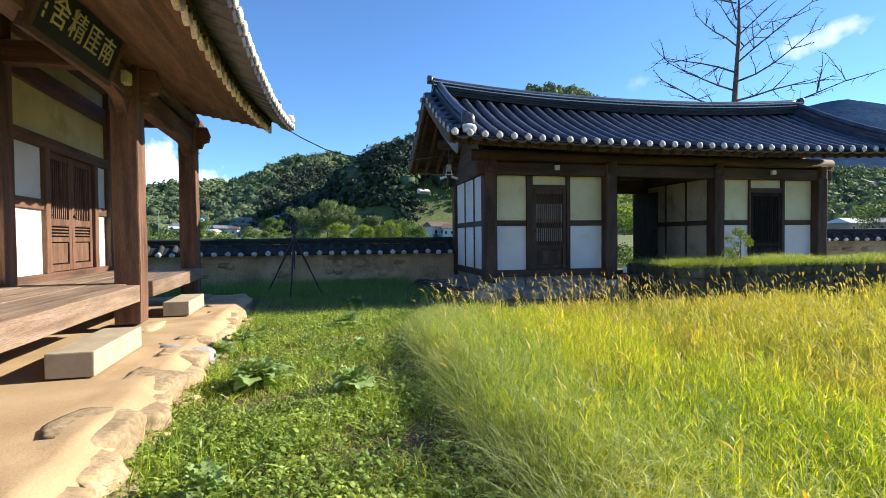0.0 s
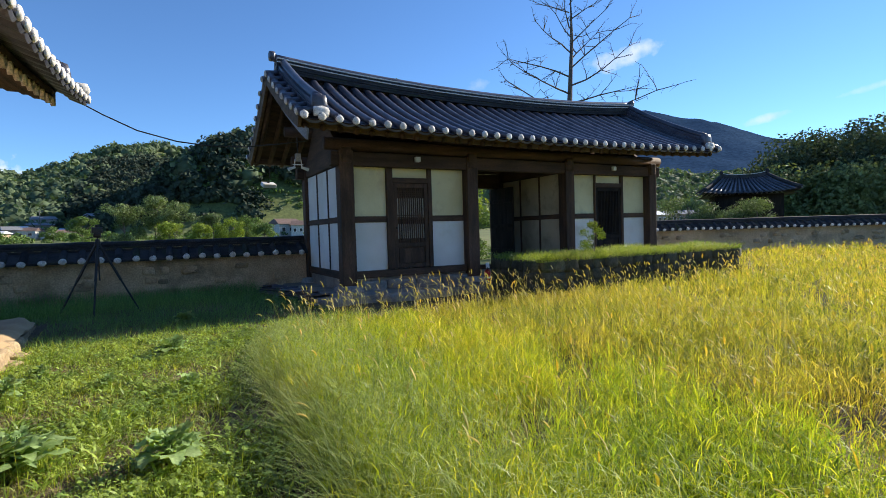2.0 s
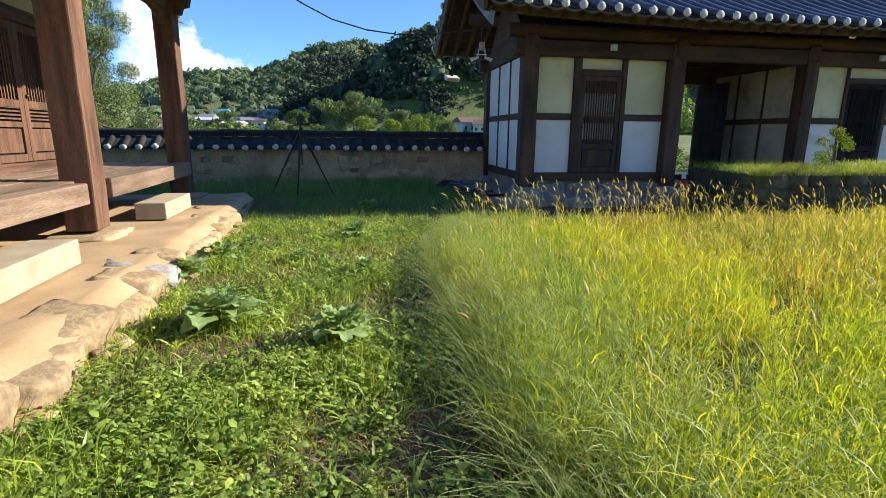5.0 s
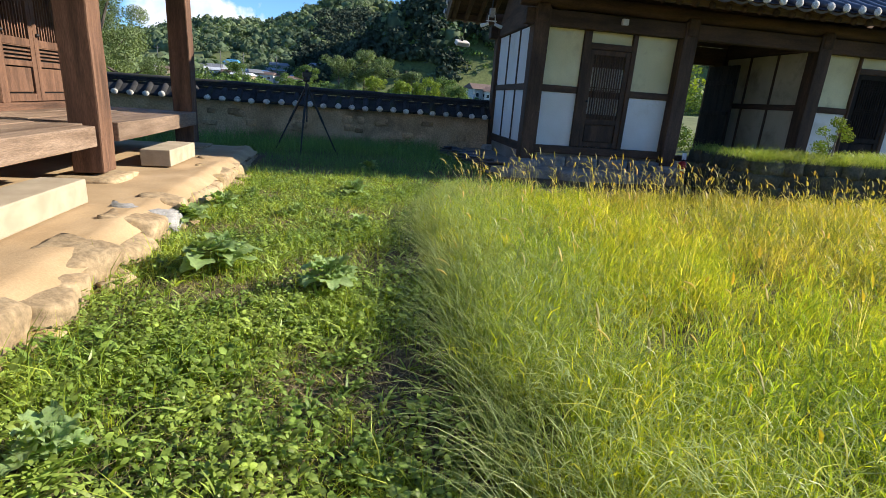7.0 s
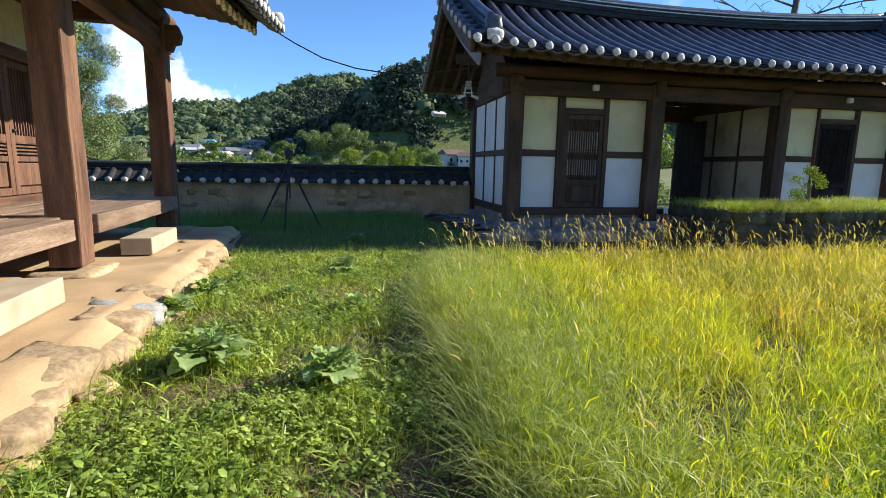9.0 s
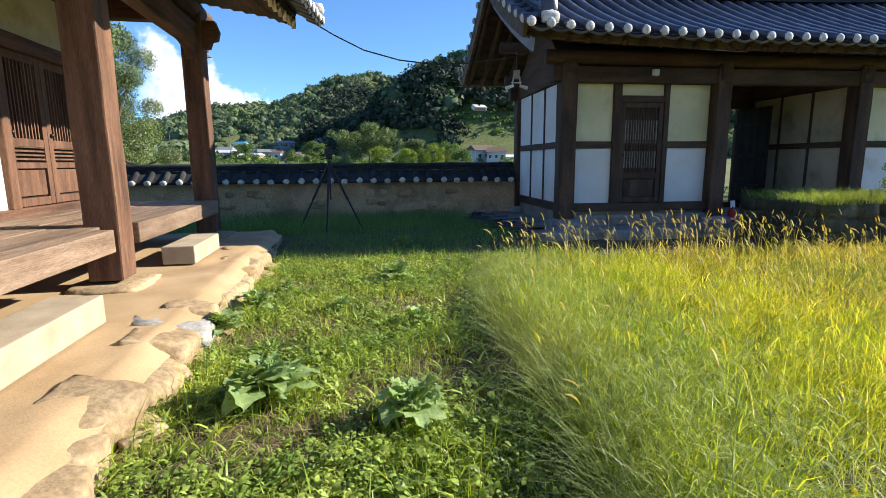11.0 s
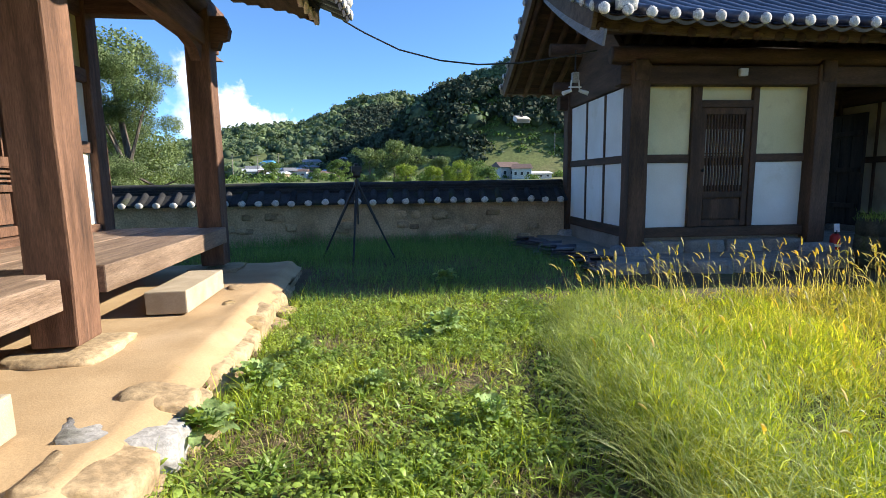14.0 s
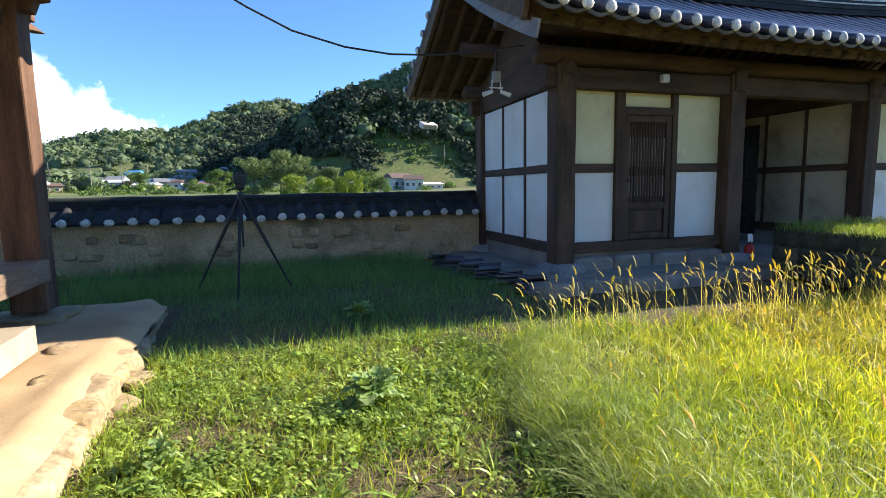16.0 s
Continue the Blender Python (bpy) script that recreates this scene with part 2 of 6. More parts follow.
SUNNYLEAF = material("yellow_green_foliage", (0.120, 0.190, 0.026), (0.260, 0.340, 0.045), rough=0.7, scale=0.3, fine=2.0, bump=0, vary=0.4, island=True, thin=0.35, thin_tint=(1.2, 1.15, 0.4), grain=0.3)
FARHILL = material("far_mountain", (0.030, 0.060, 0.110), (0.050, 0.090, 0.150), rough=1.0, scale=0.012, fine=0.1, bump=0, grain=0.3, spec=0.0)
# backlit shade and haze of the eastern wood put into the leaf colour
EASTLEAF = material("shaded_wood_foliage", (0.050, 0.076, 0.050), (0.105, 0.138, 0.085), rough=0.85, scale=0.05, fine=0.8, bump=0, vary=0.5, island=True, thin=0.2, thin_tint=(1.2, 1.2, 0.5), grain=0.3, spec=0.2)
TALL = blades_material("tall_grass", [(0.134, 0.235, 0.050), (0.250, 0.380, 0.050), (0.390, 0.490, 0.048), (0.540, 0.535, 0.062), (0.660, 0.580, 0.170)], 0.56, 0.5)
GOLD = blades_material("ripening_grass", [(0.150, 0.220, 0.055), (0.300, 0.355, 0.065), (0.440, 0.435, 0.075), (0.550, 0.475, 0.100), (0.640, 0.510, 0.190)], 0.52, 0.5)
WISPY = blades_material("pale_wispy_grass", [(0.220, 0.320, 0.110), (0.390, 0.480, 0.180), (0.570, 0.620, 0.300)], 0.44, 0.42)
SHORT = blades_material("short_grass", [(0.140, 0.250, 0.042), (0.285, 0.415, 0.060), (0.450, 0.540, 0.085), (0.620, 0.590, 0.180)], 0.45, 0.42)
STEMMY = material("weed_leaves", (0.160, 0.265, 0.050), (0.390, 0.490, 0.100), rough=0.42, scale=2.5, fine=40, bump=0, island=True, vary=0.45, thin=0.35, thin_tint=(1.25, 1.2, 0.45), spec=0.5)
TURF = blades_material("bed_turf", [(0.100, 0.180, 0.040), (0.200, 0.300, 0.070), (0.330, 0.410, 0.115), (0.450, 0.430, 0.190)], 0.42, 0.5)
TREELEAF = material("tree_foliage", (0.080, 0.125, 0.050), (0.185, 0.245, 0.095), rough=0.6, scale=0.4, fine=3.0, bump=0, vary=0.45, island=True, thin=0.3, thin_tint=(1.2, 1.2, 0.5), grain=0.3)
# yellow-green greyed for the haze over the grove
BAMBOO = material("bamboo_foliage", (0.120, 0.160, 0.060), (0.230, 0.270, 0.110), rough=0.7, scale=0.3, fine=2.0, bump=0, vary=0.4, island=True, thin=0.3, thin_tint=(1.2, 1.15, 0.5), grain=0.3)
CURL = material("sun_painted_rim", (0.66, 0.52, 0.44), (0.82, 0.70, 0.62), rough=0.85, scale=9, fine=50, bump=0.3, vary=0.15)
GREYBOARD = material("skylit_grey_board", (0.17, 0.18, 0.20), (0.30, 0.31, 0.34), rough=0.7, scale=2.2, fine=26, stretch=(5, 0.5, 5), bump=0.4)
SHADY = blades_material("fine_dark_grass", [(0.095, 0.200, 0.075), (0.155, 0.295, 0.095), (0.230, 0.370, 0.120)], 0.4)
SEED = blades_material("foxtail_seed_head", [(0.48, 0.48, 0.22), (0.62, 0.58, 0.30), (0.62, 0.48, 0.24)], 0.6)
DARKTILE = material("mossy_dark_tile", (0.022, 0.023, 0.026), (0.055, 0.056, 0.060), rough=0.85, scale=3.0, fine=40, bump=0.4, vary=0.2, stain=(0.045, 0.055, 0.030), stain_scale=2.0, spec=0.25)
# foliage darkened to stand for the spur's shaded slope
SPURDARK = material("spur_shade_foliage", (0.020, 0.036, 0.022), (0.046, 0.070, 0.038), rough=0.85, scale=0.02, fine=0.4, bump=0, vary=0.45, island=True, thin=0.1, grain=0.3)
# mossy stone, darkened further for the shaded front of the bed
DARKSTONE = material("mossy_shade_stone", (0.040, 0.042, 0.030), (0.095, 0.095, 0.072), rough=0.95, scale=4.0, fine=30, bump=0.6, vary=0.25, stain=(0.050, 0.070, 0.022), stain_scale=2.5)
FASCIA = material("weathered_fascia", (0.075, 0.048, 0.028), (0.145, 0.098, 0.060), rough=0.8, scale=2.2, fine=26, stretch=(0.5, 5, 5), bump=0.4)
# dingy plaster, darkened also for the deep shade of the gateway
DIMPLASTER = material("dingy_shade_plaster", (0.42, 0.38, 0.27), (0.54, 0.49, 0.36), rough=0.9, scale=1.4, fine=45, bump=0.15, vary=0.04, grain=0.05, stain=(0.26, 0.23, 0.16), stain_scale=1.3)
# near-black wood for the gate leaves, one door and the neighbouring wall
NEARBLACK = material("near_black_wood", (0.010, 0.009, 0.009), (0.030, 0.024, 0.020), rough=0.85, scale=2.0, fine=28, stretch=(4, 4, 0.6), bump=0.4, spec=0.2)
PAPER = material("door_paper", (0.36, 0.34, 0.29), (0.48, 0.46, 0.40), rough=0.9, scale=3, fine=40, bump=0.1, grain=0.1)


# ---- mesh helpers ----
def finish(name, me, mat, parent=None, label="", m=None, smooth=False):
    if not me.materials:
        me.materials.append(mat)
    if smooth:
        me.polygons.foreach_set("use_smooth", [True] * len(me.polygons))
    ob = new(name, me)
    if m is not None:
        ob.matrix_world = m
    if parent is not None:
        ob.parent = parent
    if label:
        ob["label"] = label
    return ob


def part(name, bm, mat, parent=None, label="", m=None, smooth=False):
    me = bpy.data.meshes.new(name)
    bm.to_mesh(me)
    bm.free()
    return finish(name, me, mat, parent, label, m, smooth)


def tris(name, verts, faces, mat, parent=None, label="", smooth=False):
    """One mesh out of numpy arrays of corners and triangles."""
    me = bpy.data.meshes.new(name)
    v, f = np.asarray(verts, np.float32).reshape(-1, 3), np.asarray(faces, np.int32).reshape(-1, 3)
    me.vertices.add(len(v))
    me.vertices.foreach_set("co", v.ravel())
    me.loops.add(f.size)
    me.loops.foreach_set("vertex_index", f.ravel())
    me.polygons.add(len(f))
    me.polygons.foreach_set("loop_start", np.arange(0, f.size, 3, dtype=np.int32))
    me.update(calc_edges=True)
    return finish(name, me, mat, parent, label, None, smooth)


def timber(sx, sy, sz, bevel=0.012, wob=0.004, seed=0):
    """A hewn beam or post, its middle at the origin: rounded arrises and a slightly uneven line."""
    bm = bmesh.new()
    bmesh.ops.create_cube(bm, size=1.0)
    bmesh.ops.scale(bm, vec=(sx, sy, sz), verts=bm.verts)
    if bevel:
        bmesh.ops.bevel(bm, geom=bm.edges[:], offset=bevel, segments=2, affect="EDGES", profile=0.6)
    axis = max(range(3), key=lambda i: (sx, sy, sz)[i])
    length = (sx, sy, sz)[axis]
    cuts = min(9, int(length / 0.3))
    for i in range(1, cuts):
        co, no = Vector((0, 0, 0)), Vector((0, 0, 0))
        co[axis], no[axis] = -length / 2 + length * i / cuts, 1
        bmesh.ops.bisect_plane(bm, geom=bm.verts[:] + bm.edges[:] + bm.faces[:], plane_co=co, plane_no=no)
    for v in bm.verts:
        o = noise.noise_vector(v.co * 1.7 + Vector((seed * 3.1, seed * 1.7, 5))) * wob
        v.co += o
    return bm


def beam(name, x0, x1, y0, y1, z0, z1, mat, parent=None, label="", bevel=0.012, wob=0.004):
    seed = round((x0 * 3 + y0 * 5 + z0 * 7) % 17, 2)
    return part(name, timber(x1 - x0, y1 - y0, z1 - z0, bevel, wob, seed), mat, parent, label, pose((x0 + x1) / 2, (y0 + y1) / 2, (z0 + z1) / 2))


def sweep(path, section, m=None):
    """A section (side, up) drawn along a path of points, capped at both ends."""
    bm = bmesh.new()
    rings = []
    path = [Vector(p) for p in path]
    for i, p in enumerate(path):
        d = (path[min(i + 1, len(path) - 1)] - path[max(i - 1, 0)]).normalized()
        side = d.cross(Vector((0, 0, 1)))
        side = side.normalized() if side.length > 1e-4 else Vector((1, 0, 0))
        up = side.cross(d).normalized()
        sec = section(i / (len(path) - 1)) if callable(section) else section
        rings.append([bm.verts.new(p + side * a + up * b) for a, b in sec])
    n = len(rings[0])
    for a, b in zip(rings, rings[1:]):
        for j in range(n):
            bm.faces.new((a[j], a[(j + 1) % n], b[(j + 1) % n], b[j]))
    bm.faces.new(rings[0][::-1])
    bm.faces.new(rings[-1])
    bmesh.ops.recalc_face_normals(bm, faces=bm.faces[:])
    return bm


def circle(r, n=8, flat=1.0):
    return [(r * math.cos(2 * math.pi * i / n), flat * r * math.sin(2 * math.pi * i / n)) for i in range(n)]


def rock(sx, sy, sz, seed, rough=0.16, level=3, flat=0.55, top=9.0):
    """A worn stone, its middle at the origin."""
    bm = bmesh.new()
    bmesh.ops.create_cube(bm, size=2.0)
    bmesh.ops.subdivide_edges(bm, edges=bm.edges[:], cuts=level, use_grid_fill=True)
    for v in bm.verts:
        s = v.co.normalized()
        p = v.co.lerp(s * 1.25, 1 - flat)
        p += noise.noise_vector(p * 1.1 + Vector((seed * 7.3, seed * 2.1, seed))) * rough * 1.6
        p += noise.noise_vector(p * 3.3 + Vector((seed, seed * 5.1, 2))) * rough * 0.5
        p += noise.noise_vector(p * 7.1 + Vector((seed * 1.3, 4, seed))) * rough * 0.22
        if p.z > top:
            p.z = top + (p.z - top) * 0.22
        v.co = Vector((p.x * sx / 2, p.y * sy / 2, p.z * sz / 2))
    return bm


def empty(name, label, category, group="", kind="", at=(0, 0, 0)):
    e = new(name)
    e.location = at
    return tagged(e, label, category, group, kind)


def settle(e, at):
    """Puts a thing's origin at its base and leaves its parts where they are."""
    e.location = at
    for c in e.children:
        c.matrix_parent_inverse = Matrix.Translation(at).inverted()
    return e


# ---- ground and hills ----
def curve_at(x, pts):
    return float(np.interp(x, [p[0] for p in pts], [p[1] for p in pts]))


SKYLINE = [(-180, 4), (-90, 4), (-45, 3.2), (-30, 3.2), (-23.3, 3.4), (-19.7, 4.4), (-14.6, 5.8), (-10.3, 5.8), (-5.6, 7.6), (-0.9, 8.8), (2.7, 8.3), (6.4, 10.0), (10, 10.9), (16, 13.6), (19.5, 14.7), (22.9, 15.5), (26.5, 15.4), (29.4, 14.8), (33.6, 13.2), (38, 10.5), (46, 7.0), (56, 4.4), (75, 5.5), (100, 4), (180, 4)]
MOUNTAIN = [(30, 4), (40, 10.2), (46, 12.0), (50.6, 12.0), (55.6, 10.7), (61.1, 8.6), (68, 6.0), (80, 3)]


def smooth(a, b, x):
    t = min(max((x - a) / (b - a), 0), 1)
    return t * t * (3 - 2 * t)


def height(x, y):
    """The lie of the land beyond the court: a valley floor, a wooded ridge behind it and a steep spur in front of it."""
    r, az = math.hypot(x, y - 2), math.degrees(math.atan2(x, y - 2))
    if r < 16:
        return 0.0
    z = 0.5 * smooth(16, 60, r) + 0.012 * min(max(r - 60, 0), 240)
    crest = 420 * math.tan(radians(curve_at(az, SKYLINE))) - 6
    ridge = crest * (smooth(150, 420, r) if r < 420 else 1 - 0.8 * smooth(420, 900, r))
    ridge *= 1 + 0.10 * noise.noise(Vector((x / 60, y / 60, 1)))
    z += max(ridge, 0)
    spur = 0.80 * (x + 24 + 6 * noise.noise(Vector((y / 30, 3, 0))))
    spur = min(max(spur, 0), 33 + 4 * noise.noise(Vector((x / 25, y / 25, 7))))
    z = max(z, spur * smooth(150, 185, y) * (1 - smooth(300, 380, y)) * (1 - smooth(120, 240, x)) - 2)
    return z


def make_ground():
    radii = [0.0] + [16 * (1.095 ** i) for i in range(-14, 56)]
    angles = 150
    verts, faces = [(0, 2, 0)], []
    for r in radii[1:]:
        for a in range(angles):
            th = 2 * math.pi * a / angles
            x, y = r * math.sin(th), 2 + r * math.cos(th)
            verts.append((x, y, height(x, y)))
    for a in range(angles):
        faces.append((0, 1 + (a + 1) % angles, 1 + a))
    for i in range(len(radii) - 2):
        for a in range(angles):
            p, q = 1 + i * angles + a, 1 + i * angles + (a + 1) % angles
            faces += [(p, q, q + angles), (p, q + angles, p + angles)]
    field = material("meadow_ground", (0.070, 0.095, 0.030), (0.150, 0.175, 0.055), rough=1.0, scale=0.05, fine=1.2, bump=0, stain=(0.17, 0.15, 0.07), stain_scale=0.02, stain_at=0.55)
    g = tris("ground", verts, faces, field, smooth=True)
    tagged(g, "green valley floor and hillsides around the courtyard", "ground", kind="structure")
    # the court's own soil, a thin bed with soft unevenness over the sheet
    bm = bmesh.new()
    bmesh.ops.create_grid(bm, x_segments=110, y_segments=100, size=0.5)
    for v in bm.verts:
        x, y = v.co.x * 44 + 9, v.co.y * 19 + 4.6
        v.co = Vector((x, y, 0.02 + 0.03 * noise.noise(Vector((x * 0.8, y * 0.8, 0))) + 0.10 * smooth(4, 20, x) + 0.10 * smooth(8.8, 11, y)))
    c = part("courtyard_ground", bm, SOIL, smooth=True)
    tagged(c, "dark soil of the courtyard under grass and weeds", "soil", kind="structure")


def court(x, y):
    return 0.02 + 0.03 * noise.noise(Vector((x * 0.8, y * 0.8, 0))) + 0.10 * smooth(4, 20, x) + 0.10 * smooth(8.8, 11, y)


make_ground()


# ---- tiled roofs ----
def tiled_roof(parent, place, half, depth, zr, ze, lift_r, lift_e, flare, cap_h, under, soffit, step=0.31, batten_back=0.27, gable_x=None):
    """A gabled roof of dark clay tiles. The ridge runs along x; place sets it into the world.
    half: half its length; depth: from ridge to tile ends; zr, ze: heights of the tile bed; lifts and flare at the ends."""
    roof = part("roof", bmesh.new(), TILE, parent, "grey-black clay tile roof")

    def at(x, s, side=-1, dz=0.0):
        u = min(abs(x) / half, 1.05)
        y = s * (depth + flare * u ** 2.6)
        z = zr - (zr - ze) * (1.24 * s - 0.24 * s * s) + (lift_r * (1 - s) + lift_e * s) * u ** 2.2
        return place @ Vector((x, side * y, z + dz))

    n = int(round(2 * half / step))
    step = 2 * half / n
    for side, nm in ((-1, "front"), (1, "back")):
        # the bed of dished tiles between the rows, lapped courses, with its own thickness
        bm = bmesh.new()
        sub, courses = 4, 14
        grid = []
        for i in range(n * sub + 1):
            x = -half + step * i / sub
            dish = -0.035 * math.sin(math.pi * (i % sub) / sub)
            col = []
            for j in range(courses + 1):
                for k in ((0,) if j in (0,) else (0, 1)) if j < courses else (0,):
                    col.append(bm.verts.new(at(x, j / courses, side, dish + (0.0 if k == 0 else -0.014))))
            grid.append(col)
        for a, b in zip(grid, grid[1:]):
            for j in range(len(a) - 1):
                bm.faces.new((a[j], a[j + 1], b[j + 1], b[j]))
        part("tile_bed", bm, TILE, roof, m=None, smooth=False)
        bm = bmesh.new()
        lo = [[bm.verts.new(at(-half + 2 * half * i / 24, s, side, -d)) for d in (0.05, 0.14)] for i in range(25) for s in (0.0, 0.35, 0.7, 1 - 0.9 * batten_back / depth)]
        for i in range(24):
            for j in range(3):
                p, q, r, t = i * 4 + j, i * 4 + j + 1, (i + 1) * 4 + j + 1, (i + 1) * 4 + j
                bm.faces.new((lo[p][1], lo[q][1], lo[r][1], lo[t][1]))
                bm.faces.new((lo[p][0], lo[t][0], lo[r][0], lo[q][0]))
        for i in range(24):
            for j in (0, 3):
                p, t = i * 4 + j, (i + 1) * 4 + j
                bm.faces.new((lo[p][0], lo[p][1], lo[t][1], lo[t][0]))
        part("roof_boarding", bm, under, roof, "dark wooden boarding under the tiles")
        for i in range(n + 1):
            x = -half + step * i
            path, rad = [], []
            for j in range(17):
                path.append(at(x, 0.03 + 0.97 * j / 16, side, 0.03))
            row = sweep(path, lambda t: circle(0.075 + 0.010 * ((t * 8) % 1.0), 8, 0.85))
            part("cover_tile", row, TILE, roof, smooth=True)
            bm = bmesh.new()
            bmesh.ops.create_icosphere(bm, subdivisions=2, radius=0.083)
            for v in bm.verts:
                v.co.y *= 0.5
                v.co += noise.noise_vector(v.co * 22 + Vector((i * 3.3, 0, side))) * 0.010
            rot = (place.to_3x3() @ Vector((0, side, 0)))
            part("tile_end", bm, LIME, roof, "white lime-plastered tile end" if i == 0 and side < 0 else "", Matrix.Translation(at(x, 1.0, side, 0.03)) @ pose(0, 0, 0, 0, 0, math.degrees(math.atan2(rot.y, rot.x)) + 90) @ Matrix.Scale(0.88, 4), smooth=True)
            if i < n:
                # hanging lip of the dished tile between two rows
                xs = [x + step * q / 6 for q in range(7)]
                bm = bmesh.new()
                top = [bm.verts.new(at(xx, 1.0, side, -0.012 - 0.045 * math.sin(math.pi * q / 6))) for q, xx in enumerate(xs)]
                low = [bm.verts.new(at(xx, 0.995, side, -0.050 - 0.052 * math.sin(math.pi * q / 6))) for q, xx in enumerate(xs)]
                bk = [bm.verts.new(at(xx, 0.96, side, -0.055 - 0.045 * math.sin(math.pi * q / 6))) for q, xx in enumerate(xs)]
                for q in range(6):
                    bm.faces.new((top[q], low[q], low[q + 1], top[q + 1]))
                    bm.faces.new((low[q], bk[q], bk[q + 1], low[q + 1]))
                part("tile_lip", bm, TILE, roof)
        # eave batten with a scalloped top and the fascia below it
        sb = 1 - batten_back / depth
        xs = [-half + 2 * half * i / (n * 6) for i in range(n * 6 + 1)]
        bm = bmesh.new()
        rows = []
        for q, xx in enumerate(xs):
            hh = -0.02 - 0.05 * math.sin(math.pi * (q % 6) / 6)
            rows.append([bm.verts.new(at(xx, sb + e, side, d)) for e, d in ((0, hh), (0, -0.13), (-0.05, -0.13), (-0.05, hh))])
        for a, b in zip(rows, rows[1:]):
            for j in range(4):
                bm.faces.new((a[j], a[(j + 1) % 4], b[(j + 1) % 4], b[j]))
        part("scalloped_batten", bm, soffit, roof, "wooden eave batten cut in scallops")
        path = [at(-half + 2 * half * i / 24, sb - 0.03, side, -0.18) for i in range(25)]
        part("eave_board", sweep(path, [(-0.05, -0.08), (0.05, -0.08), (0.05, 0.06), (-0.05, 0.06)]), soffit, roof)
    # ridge: stacked courses under a round cap with a lime line
    def ridge(w, d0, d1, mat, nm, lab=""):
        path = [at(-half * 0.975 + 2 * half * 0.975 * i / 30, 0, -1, 0) for i in range(31)]
        part(nm, sweep(path, [(-w, d0), (w, d0), (w, d1), (-w, d1)]), mat, roof, lab)

    k = 5
    for j in range(k):
        # darker tile here stands for the ridge's unlit face
        ridge(0.17 - 0.012 * (j % 2), 0.02 + cap_h * j / k, 0.02 + cap_h * (j + 0.86) / k, DARKTILE, "ridge_course")
    ridge(0.135, 0.02, cap_h, GREYSTONE, "ridge_core")
    ridge(0.176, cap_h * 0.80, cap_h * 0.80 + 0.022, LIME, "ridge_lime_line")
    ridge(0.176, cap_h + 0.018, cap_h + 0.046, LIME, "ridge_lime_line", "pale lime line along the ridge")
    path = [at(-half * 0.985 + 2 * half * 0.985 * i / 30, 0, -1, cap_h + 0.075) for i in range(31)]
    part("ridge_cap", sweep(path, circle(0.085, 8)), TILE, roof, smooth=True)
    for e in (-1, 1):
        bm = rock(0.12, 0.20, 0.17, 3 + e, 0.08, 2)
        part("ridge_end_tile", bm, TILE, roof, m=Matrix.Translation(at(e * half * 0.985, 0, -1, cap_h + 0.10)), smooth=True)
        for side in (-1, 1):
            for j in range(3):
                path = [at(e * (half - 0.30), 0.0 + 0.93 * i / 14, side, 0.09 + 0.075 * j) for i in range(15)]
                w = 0.15 - 0.015 * j
                part("verge_course", sweep(path, [(-w, -0.03), (w, -0.03), (w, 0.032), (-w, 0.032)]), TILE, roof)
            path = [at(e * (half - 0.30), 0.0 + 0.945 * i / 14, side, 0.32) for i in range(15)]
            part("verge_cap", sweep(path, circle(0.08, 8)), TILE, roof, smooth=True)
            part("verge_end", rock(0.26, 0.18, 0.28, 5 + e + side, 0.10, 2), TILE, roof, m=Matrix.Translation(at(e * (half - 0.30), 0.945, side, 0.22)), smooth=True)
            part("verge_end_lime", rock(0.26, 0.10, 0.16, 9 + e + side, 0.14, 2), LIME, roof, m=Matrix.Translation(at(e * (half - 0.30), 0.985, side, 0.10)), smooth=True)
            # short tiles set outwards along the verge
            m = int(depth / 0.30)
            for q in range(m):
                s = (q + 0.6) / m
                a, b = at(e * (half - 0.18), s, side, 0.10), at(e * (half + 0.09), s, side, 0.04)
                part("verge_tile", sweep([a, a.lerp(b, 0.5), b], circle(0.075, 8, 0.85)), TILE, roof, smooth=True)
                bm = bmesh.new()
                bmesh.ops.create_icosphere(bm, subdivisions=2, radius=0.075)
                part("verge_tile_end", bm, LIME, roof, m=Matrix.Translation(b) @ Matrix.Diagonal((0.55, 0.55, 0.9, 1)), smooth=True)
            path = [at(e * (half + 0.02), 0.02 + 0.9 * i / 10, side, -0.12) for i in range(11)]
            part("barge_board", sweep(path, [(-0.03, -0.12), (0.03, -0.12), (0.03, 0.09), (-0.03, 0.09)]), soffit, roof)
    return roof, at


